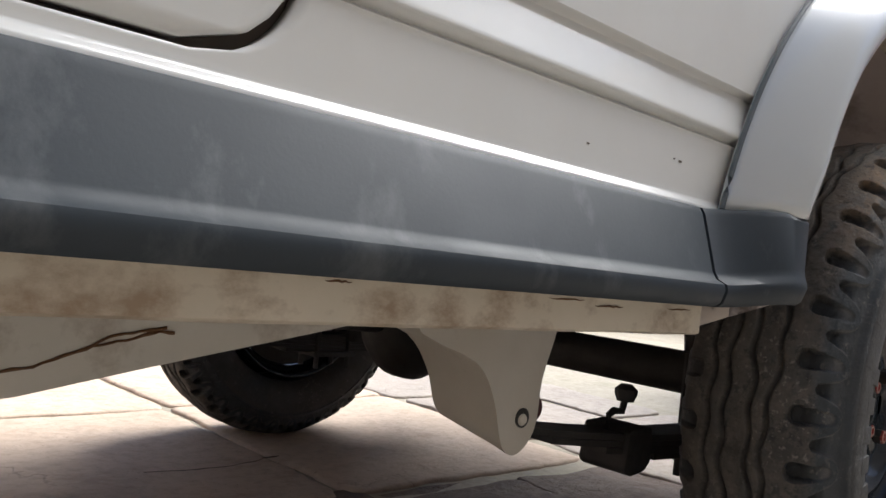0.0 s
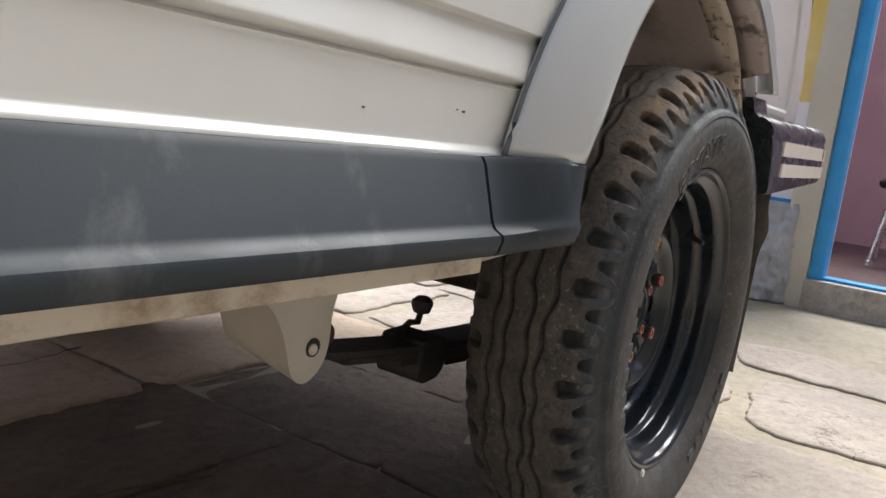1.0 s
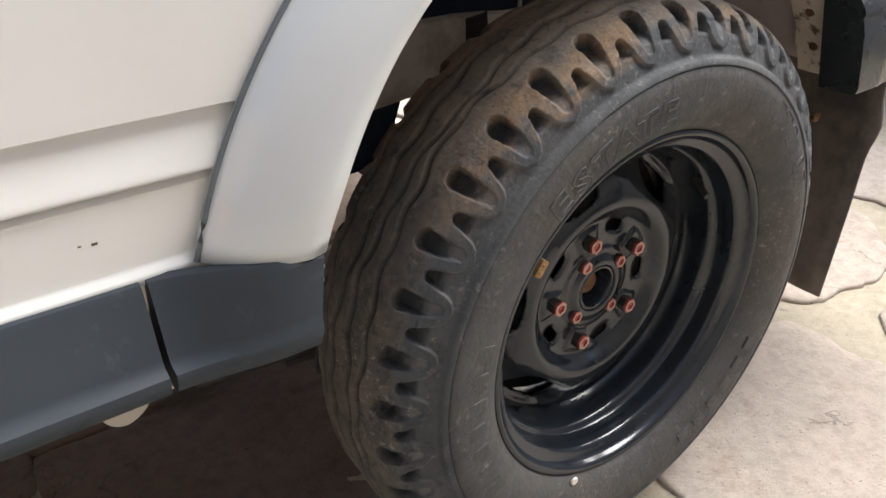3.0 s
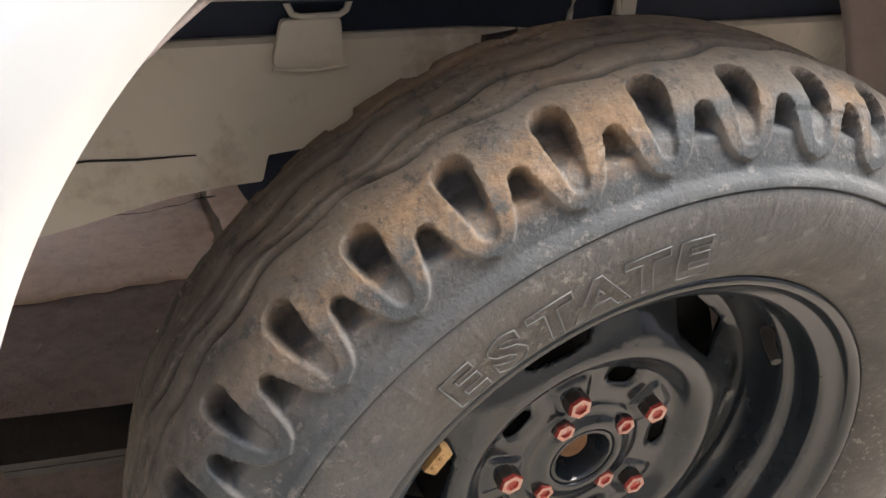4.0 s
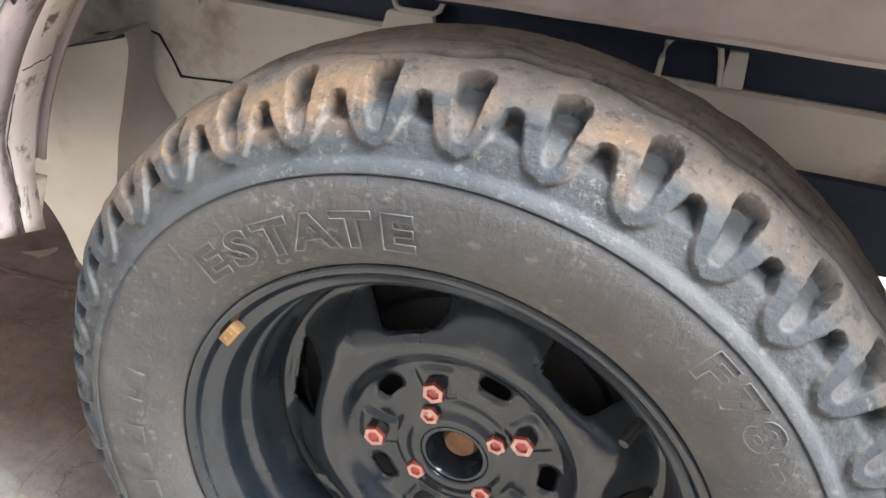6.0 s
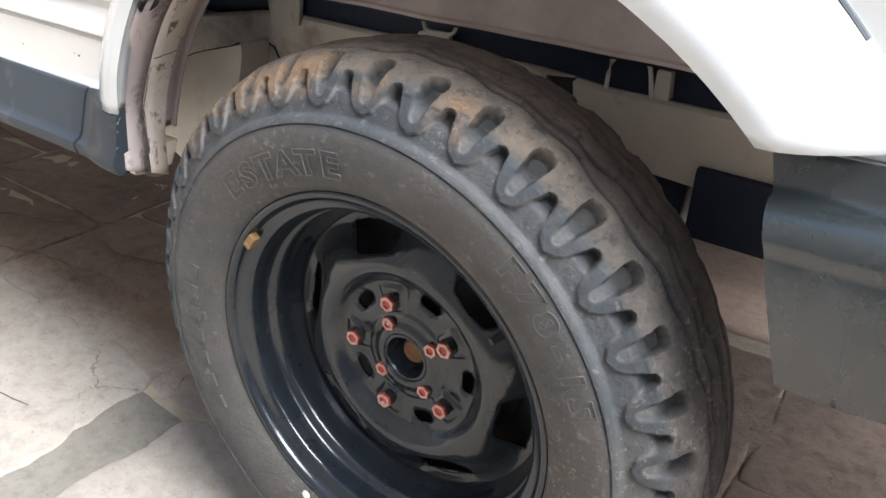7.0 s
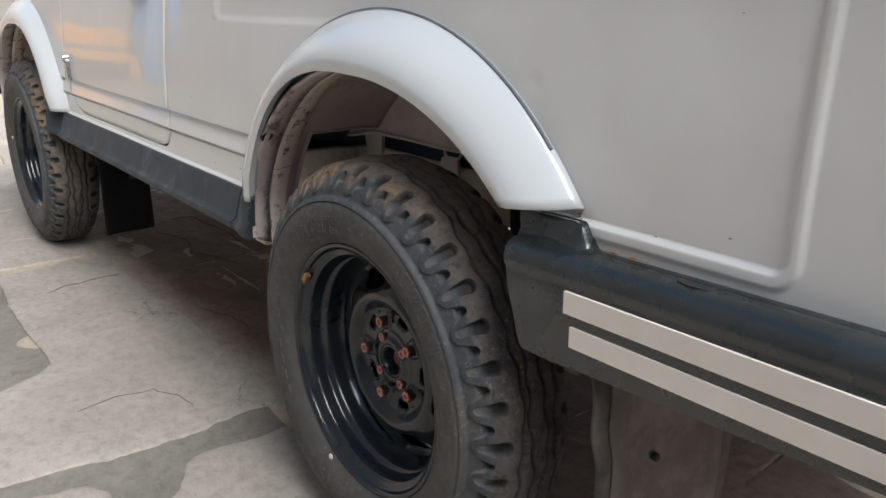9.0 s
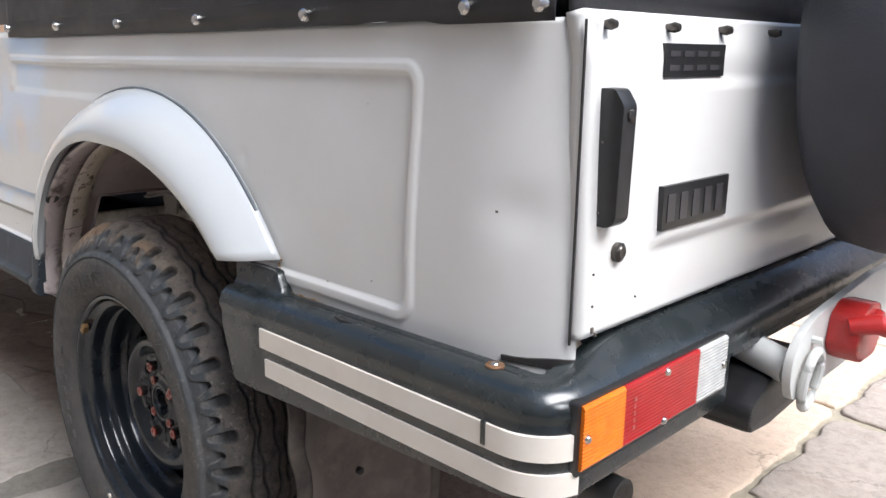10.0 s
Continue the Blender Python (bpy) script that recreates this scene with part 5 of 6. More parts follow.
pts = [(x, 0.0445 + 0.0006 * noise.noise((x * 90, 1, 3)), bump_hi(x) + 0.0335 * smooth01((0.459 - x) / 0.026)) for x in np.linspace(0.338, 0.436, 22)]
near(part("bumper_edge", tube(pts, [0.0005 + 0.0012 * abs(noise.noise((p[0] * 120, 4, 1))) for p in pts], 6), SCUFF, car, "pale scuffed plastic edge"))
b = bmesh.new()
dots = random.Random(12)
for k in range(16):
    r = dots.uniform(0.0008, 0.0026)
    u = dots.random()
    spot = Matrix.Translation((0.424 - 0.008 * u + dots.gauss(0, 0.002), 0.0615, 0.694 + 0.024 * u + dots.gauss(0, 0.002)))
    bmesh.ops.create_icosphere(b, subdivisions=1, radius=r, matrix=spot @ Matrix.Rotation(dots.random() * 3, 4, "Z") @ Matrix.Diagonal((1.3, 0.7, 0.8, 1)))
near(part("rust_patch", b, RUST_CRUMB, car, "crumbling yellow-brown rust at the flare's foot"))
pts = [(x, side_y(x, 0.675) - 0.0008, bump_hi(x) + 0.0032 + 0.0012 * noise.noise((x * 60, 2, 8))) for x in np.linspace(0.446, 0.53, 30)]
near(part("rust_streak", tube(pts, [0.0004 + 0.0022 * max(0.0, noise.noise((p[0] * 70, 6, 1))) for p in pts], 6), RUST_CRUMB, car, "rust creeping along the panel's foot"))
near(part("bumper_clip", tube([(0.468, 0.09, 0.462), (0.474, 0.095, 0.452), (0.482, 0.11, 0.45), (0.486, 0.13, 0.458)], 0.004, 8), BRASS, car))

for x, z, w in ((0.800, 0.930, 0.0035), (0.826, 0.920, 0.0025), (0.815, 0.836, 0.003), (0.655, 0.955, 0.003), (0.60, 0.935, 0.002), (-0.545, 0.593, 0.0022), (-0.555, 0.594, 0.0012), (-0.78, 0.72, 0.002), (0.385, 0.828, 0.0016), (0.47, 0.90, 0.0018), (0.53, 0.70, 0.0022), (0.62, 0.72, 0.0014), (0.445, 0.76, 0.0012), (-0.68, 0.585, 0.0016)):
    yy = side_y(x, z) + corner_in(x)
    near(part("paint_chip", box(x - w, x + w, yy - 0.0006, yy + 0.001, z - w * 0.45, z + w * 0.45, 0.0004), JAMB, car))

# tail lamps let into the bumper
lamp = part("tail_lamp", prism(rounded([(0.044, 0.590), (0.044, 0.669), (0.356, 0.669), (0.356, 0.590)], 0.006), "x", 0.936, 0.9485), BLACK_PART, car, "three-colour tail lamp in bumper")
for y0, y1, mt, lab in ((0.050, 0.123, AMBER, "amber ribbed lens"), (0.1245, 0.279, RED_LENS, "red ribbed lens"), (0.2805, 0.350, SILVER_LENS, "clear ribbed lens")):
    # a moulded block whose face is ribbed
    out = [(0.947, 0.596), (0.9515, 0.5965)]
    for k in range(16):
        z = 0.599 + k * 0.0041
        out += [(0.9521, z), (0.9532, z + 0.0004), (0.9532, z + 0.0024), (0.9521, z + 0.0028)]
    out += [(0.9515, 0.6655), (0.947, 0.666)]
    rib = [[(x, y, z) for x, z in out] for y in (y0, y1)]
    b = sheet(rib, True, True)
    part("lens", b, mt, lamp, lab, smooth=0)
for y, z in ((0.057, 0.630), (0.205, 0.659), (0.205, 0.601), (0.342, 0.630)):
    part("lens_screw", lathe([(0, 0.956), (0.0035, 0.9555), (0.005, 0.953), (0.005, 0.951), (0, 0.951)], 12, axis="x", centre=(0, y, z)), CHROME, lamp)
for k in range(5):
    part("lens_mark", box(0.9532, 0.9537, 0.140, 0.143, 0.612 + 0.008 * k, 0.617 + 0.008 * k), RED_PAINT, lamp, smooth=0)
near(lamp)

# ---- tailgate ----
TG = 0.905
rows = []
zs = np.linspace(0.712, 1.040, 60)
ys = np.linspace(0.094, 2 * YC - 0.094, 110)
for z in zs:
    row = []
    for y in ys:
        d = 0.004 * smooth01((0.972 - z) / 0.010) * smooth01((z - 0.785) / 0.014) * smooth01((y - 0.215) / 0.015) * smooth01((2 * YC - 0.215 - y) / 0.015)
        row.append((TG + 0.006 * smooth01((0.97 - z) / 0.25) + d * 1.6 - 0.012 * smooth01((z - 0.99) / 0.06), y, z))
    rows.append(row)
tailgate = part("tailgate", sheet(rows), PAINT, car, "white pressed tailgate, closed", smooth=50)
if tailgate.data.polygons[0].normal.x < 0:
    tailgate.data.flip_normals()
solid(tailgate, 0.02)
part("tailgate_frame", box(0.80, 0.872, 0.125, 2 * YC - 0.125, 0.690, 1.02, 0.004), BLUE_DARK, car)
b = prism(rounded([(0.921, 0.828), (0.930, 0.836), (0.932, 0.950), (0.921, 0.966), (0.900, 0.966), (0.900, 0.828)], 0.005), "y", 0.116, 0.140, 0.002)
part("tailgate_handle", b, BLACK_PART, tailgate, "black plastic tailgate handle")
part("handle_keyhole", lathe([(0, 0.9345), (0.005, 0.9345), (0.0065, 0.9335), (0.0065, 0.928), (0, 0.928)], 16, axis="x", centre=(0, 0.130, 0.940)), DARK_METAL, tailgate)
part("tailgate_lock", lathe([(0, 0.917), (0.006, 0.918), (0.0075, 0.916), (0.0105, 0.915), (0.0105, 0.905), (0, 0.905)], 22, axis="x", centre=(0, 0.154, 0.796)), DARK_METAL, tailgate, "round metal key lock")
badge = part("badge", box(0.908, 0.9190, 0.227, 0.380, 0.808, 0.858, 0.0015), BLACK_PART, tailgate, "black name plate with worn grey bars")
for k in range(5):
    part("badge_bar", box(0.9188, 0.9200, 0.236 + k * 0.028, 0.252 + k * 0.028, 0.817, 0.848, 0.0005), BADGE_GREY, badge, smooth=0)
badge = part("badge", box(0.898, 0.9080, 0.229, 0.362, 0.974, 1.010, 0.0015), BLACK_PART, tailgate, "small black plate with pale bars")
for k in range(4):
    for z in (0.981, 0.996):
        part("badge_bar", box(0.9078, 0.9086, 0.236 + k * 0.030, 0.257 + k * 0.030, z, z + 0.006, 0.0003), BADGE_GREY, badge, smooth=0)
for y in (0.125, 0.245, 0.365, 0.50):
    part("canvas_peg", lathe([(0, 0.913), (0.004, 0.912), (0.006, 0.906), (0.0045, 0.900), (0.0045, 0.886), (0, 0.886)], 12, axis="x", centre=(0, y, 1.026)), DARK_METAL, tailgate)

for y, z, w in ((0.106, 0.722, 0.0030), (0.112, 0.716, 0.0018), (0.104, 0.748, 0.0014), (0.103, 0.782, 0.0012), (0.103, 0.845, 0.0012), (0.104, 0.915, 0.0010), (0.185, 0.742, 0.0011)):
    part("paint_chip", box(0.9165, 0.9186, y - w * 0.6, y + w * 0.6, z - w, z + w, 0.0004), JAMB, tailgate)

for ya in (0.0915, 2 * YC - 0.0915):
    part("tailgate_gap", tube([(0.9005, ya, z) for z in np.linspace(0.705, 1.030, 12)], [0.0015] * 12, 8), IRON, car, "dark gap beside the tailgate")

# spare wheel under a black cover
cover = []
for r, x in ((0.0, 1.130), (0.17, 1.132), (0.245, 1.125), (0.285, 1.105), (0.300, 1.07), (0.302, 1.02), (0.295, 0.975), (0.27, 0.955), (0.12, 0.95), (0, 0.95)):
    cover.append((r, x))
spare = part("spare_wheel_cover", lathe(cover, 64, axis="x", centre=(0, 0.722, 1.025)), COVER, car, "black vinyl cover over spare wheel", smooth=60)
part("spare_bracket", box(0.90, 0.96, 0.66, 0.79, 0.94, 1.03, 0.01), BLACK_PART, tailgate)

# tow plate with a ring, and the red pintle
outline = rounded([(0.425, 0.598), (0.427, 0.628), (0.450, 0.652), (0.490, 0.670), (0.70, 0.690), (0.92, 0.690), (0.92, 0.58), (0.56, 0.57), (0.440, 0.566)], 0.014)
tow = part("tow_plate", prism(outline, "x", 0.992, 1.004, 0.002), WHITE_IRON, car, "white painted steel towing plate")
part("tow_bar", tube([(0.90, 0.48, 0.615), (0.992, 0.455, 0.604)], 0.022, 18), WHITE_IRON, tow)
ring = [(1.012 + 0.004 * math.cos(t), 0.474 + 0.024 * math.sin(t), 0.590 + 0.040 * math.cos(t)) for t in np.linspace(0, 2 * math.pi, 29)]
part("tow_ring", tube(ring, 0.0062, 10), WHITE_IRON, tow, "white painted steel ring")
part("ring_bolt", lathe([(0, 1.016), (0.004, 1.016), (0.0055, 1.013), (0.0055, 1.004), (0, 1.004)], 6, axis="x", centre=(0, 0.486, 0.640)), WHITE_IRON, tow)
b = prism(rounded([(0.528, 0.622), (0.535, 0.664), (0.565, 0.680), (0.61, 0.674), (0.63, 0.63), (0.61, 0.60), (0.55, 0.600)], 0.01), "x", 1.004, 1.045, 0.006)
b = tube([(1.03, 0.535, 0.652), (1.06, 0.55, 0.660), (1.085, 0.58, 0.645), (1.08, 0.61, 0.61)], [0.012, 0.014, 0.013, 0.01], 12, b)
pintle = part("tow_hook", b, RED_IRON, car, "red painted iron tow hook")
part("hook_pin", lathe([(0, 1.056), (0.007, 1.055), (0.009, 1.05), (0.009, 1.045), (0, 1.045)], 6, axis="x", centre=(0, 0.59, 0.66)), RED_IRON, pintle)
b = prism(rounded([(0.385, 0.528), (0.385, 0.560), (0.44, 0.590), (0.60, 0.590), (0.60, 0.535), (0.45, 0.522)], 0.014), "x", 0.80, 0.975, 0.006)
part("tow_receiver", b, BLACK_PART, car, "black folded steel behind the tow bar")

# ---- soft top ----
rows = []
for x in np.linspace(-0.605, 0.880, 120):
    r = []
    for j, z in enumerate(np.linspace(1.012, 1.60, 24)):
        base = 0.068 + 0.055 * smooth01((z - 1.0) / 0.6)
        fold = 0.004 * noise.noise((x * 7, z * 3, 0)) + 0.003 * math.sin(x * 21 + z * 9) * smooth01((z - 1.03) / 0.05)
        low = 0.011 * (x + 0.6) + 0.004 * noise.noise((x * 3.1, 0, 4)) + 0.004 * smooth01((x - 0.58) / 0.05) * smooth01((0.74 - x) / 0.04)
        zz = z + low * (1 if j == 0 else smooth01(1.2 - j / 6))
        r.append((x, base + fold, zz))
    rows.append(r)
canvas = part("canvas_side", sheet(rows), CANVAS, car, "black vinyl soft-top side", smooth=70)
near(solid(canvas, 0.004, 0))
near(part("canvas_hem", tube([(x, 0.068 + 0.002 * math.sin(x * 30), 1.046 + 0.011 * (x + 0.6) + 0.0015 * math.sin(x * 17)) for x in np.linspace(-0.60, 0.875, 60)], 0.0016, 6), CANVAS, car))
for x in (-0.595, -0.318, -0.045, 0.226, 0.495, 0.772, 0.868):
    near(part("snap_button", lathe([(0, 0.0555), (0.005, 0.056), (0.0082, 0.059), (0.009, 0.064), (0.009, 0.070), (0, 0.071)], 18, centre=(x, 0, 1.030 + 0.009 * (x + 0.6))), CHROME, car, "bright snap button"))
rows = []
for x in np.linspace(-1.66, 0.895, 40):
    r = []
    for v in np.linspace(0, 1, 30):
        y = lerp(0.125, 2 * YC - 0.125, v)
        r.append((x, y, 1.60 + 0.16 * (1 - abs(2 * v - 1) ** 3) + 0.01 * math.cos(x * 7)))
    rows.append(r)
solid(part("canvas_roof", sheet(rows), CANVAS, car, "black vinyl soft-top roof", smooth=70), 0.004, 0)
rows = []
for z in np.linspace(1.035, 1.66, 26):
    rows.append([(0.878 - 0.06 * (z - 1.0) + 0.006 * noise.noise((y * 4, z * 4, 0)), y, z) for y in np.linspace(0.10, 2 * YC - 0.10, 60)])
solid(part("canvas_back", sheet(rows), CANVAS, car, "black vinyl soft-top rear curtain", smooth=70), 0.004, 0)

# ---- cab: door top, window, windscreen, bonnet, nose ----
b = None
for pts in ([(-0.915, 1.02), (-0.915, 1.56)], [(-1.845, 1.02), (-1.60, 1.56)]):
    (xa, za), (xb, zb) = pts
    b = tube([(xa, 0.098, za), (xb, 0.13, zb)], 0.016, 10, b)
b = tube([(-0.915, 0.13, 1.56), (-1.60, 0.13, 1.56)], 0.016, 10, b)
b = box(-1.84, -0.91, 0.080, 0.112, 1.020, 1.032, 0.004, b)
near(part("window_frame", b, PAINT, car))
b = prism([(-1.82, 1.03), (-0.92, 1.03), (-0.92, 1.55), (-1.59, 1.55)], "y", 0.108, 0.112)
near(part("door_window", b, GLASS, car, "clear door window"))
near(part("pillar", prism(rounded([(-0.90, 1.02), (-0.605, 1.02), (-0.605, 1.60), (-0.90, 1.60)], 0.02), "y", 0.098, 0.112, 0.003), PAINT, car))
near(part("pillar_vent", box(-0.86, -0.63, 0.088, 0.099, 1.04, 1.12, 0.003), BLACK_PART, car))
b = box(-1.835, -1.800, 0.048, 0.07, 0.675, 0.735, 0.006)
b = lathe([(0, 0.042), (0.010, 0.042), (0.012, 0.048), (0.012, 0.07), (0, 0.07)], 14, b, "y", (-1.818, 0, 0.745))
near(part("door_hinge", b, STEEL, car, "worn metal door hinge"))
near(part("door_handle", box(-1.10, -1.0, 0.05, 0.085, 0.955, 0.978, 0.006), BLACK_PART, car))
near(part("door_mirror", box(-1.79, -1.76, -0.06, 0.06, 1.10, 1.24, 0.012), BLACK_PART, car))
near(part("mirror_arm", tube([(-1.77, 0.10, 1.05), (-1.775, 0.05, 1.12)], 0.008, 8), BLACK_PART, car))
b = tube([(-1.87, 0.10, 1.02), (-1.62, 0.13, 1.60), (-1.62, 2 * YC - 0.13, 1.60), (-1.87, 2 * YC - 0.10, 1.02)], 0.022, 10)
b = box(-1.90, -1.85, 0.10, 2 * YC - 0.10, 1.0, 1.045, 0.006, b)
part("windscreen_frame", b, PAINT, car)
part("windscreen", prism([(-1.865, 1.04), (-1.625, 1.59), (-1.62, 1.59), (-1.86, 1.04)], "y", 0.12, 2 * YC - 0.12), GLASS, car, "clear flat windscreen")
rows = []
for x in np.linspace(-3.0, -1.88, 16):
    rows.append([(x, lerp(0.17, 2 * YC - 0.17, v), 0.99 + 0.03 * (x + 3.0) + 0.02 * (1 - abs(2 * v - 1) ** 4)) for v in np.linspace(0, 1, 16)])
solid(part("bonnet", sheet(rows), PAINT, car, "white flat bonnet"), 0.02)
near(part("wing_top", prism(rounded([(0.075, 0.975), (0.085, 0.995), (0.175, 1.0), (0.175, 0.975)], 0.006), "x", -3.02, -1.87), PAINT, car))
part("grille", box(-3.05, -3.01, 0.08, 2 * YC - 0.08, 0.62, 0.99, 0.01), PAINT, car)
part("grille_slats", box(-3.056, -3.045, 0.45, 2 * YC - 0.45, 0.68, 0.93, 0.004), BLACK_PART, car)
near(part("headlamp", lathe([(0, -3.085), (0.05, -3.08), (0.085, -3.062), (0.092, -3.05), (0, -3.05)], 28, axis="x", centre=(0, 0.29, 0.82)), SILVER_LENS, car, "round clear headlamp"))
part("front_bumper", box(-3.22, -3.12, 0.03, 2 * YC - 0.03, 0.50, 0.63, 0.02), TRIM, car)
near(part("bumper_bracket", box(-3.13, -3.02, 0.36, 0.42, 0.53, 0.60, 0.004), CHASSIS, car))
part("cab_floor", box(-2.0, -0.9, 0.14, 2 * YC - 0.14, 0.50, 0.53, 0.004), IRON, car)
part("load_floor", box(-0.95, 0.86, 0.31, 2 * YC - 0.31, 0.68, 0.70, 0.004), IRON, car)
part("bulkhead", box(-2.03, -1.99, 0.10, 2 * YC - 0.10, 0.50, 1.02, 0.004), BLUE_DARK, car)
near(part("seat_base", box(-1.55, -1.05, 0.22, 0.68, 0.53, 0.80, 0.05), BLACK_PART, car))
near(part("seat_back", box(-1.08, -0.95, 0.22, 0.68, 0.78, 1.32, 0.05), BLACK_PART, car))

# twins of the near-side parts across the car
for ob in NEAR:
    me = ob.data.copy()
    me.transform(Matrix.Translation((0, YC, 0)) @ Matrix.Diagonal((1, -1, 1, 1)) @ Matrix.Translation((0, -YC, 0)))
    me.flip_normals()
    twin = new(ob.name.split(".")[0], me)
    twin.parent = car
    for key in ob.keys():
        twin[key] = ob[key]
    for md in ob.modifiers:
        solid(twin, md.thickness, md.offset)
    for kid in ob.children:
        km = kid.data.copy()
        km.transform(Matrix.Translation((0, YC, 0)) @ Matrix.Diagonal((1, -1, 1, 1)) @ Matrix.Translation((0, -YC, 0)))
        km.flip_normals()
        kt = new(kid.name.split(".")[0], km)
        kt.parent = twin
        for key in kid.keys():
            kt[key] = kid[key]

# ---- the yard ----
def wall(name, parts, mat, label):
    b = None
    for q in parts:
        b = box(*q, 0.0, b)
    return tagged(part(name, b, mat, None, smooth=0), label, "wall", kind="structure")


WX = 2.70
wall_tail = wall("wall_east", [(WX, WX + 0.22, 0.22, 1.7, -0.02, 2.4), (WX, WX + 0.22, -3.1, -0.75, -0.02, 2.4), (WX, WX + 0.22, -0.75, 0.22, 2.12, 2.4)], PLASTER, "whitewashed yard wall with doorway and painted patches")
part("pilaster", box(WX - 0.045, WX, 0.265, 0.385, -0.02, 2.4, 0.006), BEIGE, wall_tail, "beige plaster pilaster")
part("blue_band", box(WX - 0.004, WX, 0.385, 1.7, 0.405, 0.455), BLUE, wall_tail, "bright blue painted band", smooth=0)
rows = []
for i in range(15):
    z = lerp(0.88, 1.32, i / 14)
    rows.append([(WX - 0.003, 0.386 + 0.2 * v + (0.02 * noise.noise((z * 9, v * 3, 2)) if 0 < v else 0), z) for v in np.linspace(0, 1, 6)])
part("yellow_patch", sheet(rows), YELLOW, wall_tail, "yellow painted patch")
doorway = part("door_frame", box(WX - 0.02, WX + 0.10, 0.205, 0.262, 0.12, 2.14, 0.004, box(WX - 0.02, WX + 0.10, -0.79, -0.74, 0.10, 2.14, 0.004, box(WX - 0.02, WX + 0.10, -0.74, 0.205, 2.09, 2.14, 0.004, box(WX + 0.0, WX + 0.10, -0.74, 0.205, 0.128, 0.140, 0.003)))), BLUE, None)
tagged(doorway, "chipped bright blue painted door frame", "door frame", kind="structure")
tagged(part("door_step", prism(rounded([(-0.95, -0.02), (0.27, -0.02), (0.27, 0.128), (-0.95, 0.128)], 0.012), "x", WX - 0.06, WX + 0.16, 0.006), STEP, None), "worn cement door step", "step", kind="structure")
# window and ceiling openings are added out of view to brighten the room
room = None
for q in ((WX + 0.22, 5.2, 1.5, 1.6, 0.0, 2.7), (WX + 0.22, 5.2, -2.6, -2.5, 0.0, 0.9), (WX + 0.22, 5.2, -2.6, -2.5, 2.3, 2.7), (WX + 0.22, 3.1, -2.6, -2.5, 0.9, 2.3), (4.9, 5.2, -2.6, -2.5, 0.9, 2.3), (5.2, 5.3, -2.6, 1.6, 0.0, 2.7)):
    room = box(*q, 0.0, room)
tagged(part("wall_room", room, PINK, None, smooth=0), "mauve painted walls of room behind doorway", "wall", kind="structure")
tagged(part("ceiling", box(WX + 0.2, 5.3, -2.6, -1.9, 2.7, 2.8, 0.0, box(WX + 0.2, 5.3, 0.9, 1.6, 2.7, 2.8, 0.0, box(WX + 0.2, 3.3, -1.9, 0.9, 2.7, 2.8))), PLASTER, None, smooth=0), "plain pale room ceiling", "ceiling", kind="structure")
tagged(part("floor_room", box(WX + 0.16, 5.2, -2.5, 1.5, 0.0, 0.128), shade("dark_red_oxide_floor", (0.11, 0.06, 0.06), (0.07, 0.04, 0.04), rough=0.35, scale=4), None, smooth=0), "dark red oxide room floor", "floor", kind="structure")

stool = new("stool")
tagged(stool, "steel-legged stool with black round seat on room floor", "stool")
sx, sy = 3.9, 0.02
part("seat", lathe([(0, 0.60), (0.15, 0.60), (0.165, 0.585), (0.165, 0.565), (0.15, 0.55), (0, 0.55)], 28, axis="z", centre=(sx, sy, 0)), BLACK_PART, stool)
for k in range(4):
    a = math.pi / 4 + k * math.pi / 2
    part("leg", tube([(sx + 0.11 * math.cos(a), sy + 0.11 * math.sin(a), 0.56), (sx + 0.19 * math.cos(a), sy + 0.19 * math.sin(a), 0.128)], 0.012, 10), STEEL, stool)

# bundle under a plastic sheet against the wall
rows = []
for i in range(44):
    t = i / 43
    z = 0.0 + 0.44 * t
    r = []
    for j in range(56):
        v = j / 55
        y = lerp(0.335, 0.72, v) + 0.012 * noise.noise((v * 5, t * 6, 1)) + 0.02 * (1 - t) * (1 if v > 0.5 else -0.3)
        x = WX - 0.012 - 0.10 * math.sin(v * math.pi) ** 0.35 * (1 - 0.55 * t ** 3) + 0.022 * noise.noise((v * 9, t * 7, 4)) + 0.012 * noise.noise((v * 23, t * 19, 1))
        r.append((x, y, z))
    rows.append(r)
b = sheet(rows)
ob = part("plastic_sheet", b, SHEET, None, smooth=60)
solid(ob, 0.004, 0)
tagged(ob, "creased grey plastic sheet leaning on yard wall", "plastic sheet")

# added out of view, tall enough to hold sky light off the flank
wall("wall_south", [(-9.0, WX, -3.1, -2.9, -0.02, 7.0)], UNSEEN_WALL, "tall plain house wall in weathered brown plaster")
wall("wall_north", [(-9.0, 8.2, 5.0, 5.2, -0.02, 2.2)], PLASTER, "whitewashed yard wall across the yard")
wall("wall_lane", [(8.0, 8.2, 1.7, 5.0, -0.02, 2.2), (5.3, 8.0, 1.6, 1.7, -0.02, 2.2)], BEIGE, "plain wall closing the side lane")
# added out of view, brown so the door mirrors less light
wall("wall_west", [(-9.2, -9.0, -3.1, 5.2, -0.02, 4.2)], UNSEEN_WALL, "weathered brown plaster wall at the far end")
post = tagged(part("post", box(-8.10, -7.90, -2.45, -2.25, -0.012, 2.4, 0.01), BLUE, None), "tall post painted bright blue in yard", "post")
bench = new("bench")
tagged(bench, "low orange painted wooden bench in yard", "bench")
part("seat", box(-8.3, -7.95, -2.15, -1.2, 0.30, 0.44, 0.006), ORANGE, bench)
part("backrest", box(-8.36, -8.31, -2.15, -1.2, 0.55, 0.85, 0.006), ORANGE, bench)
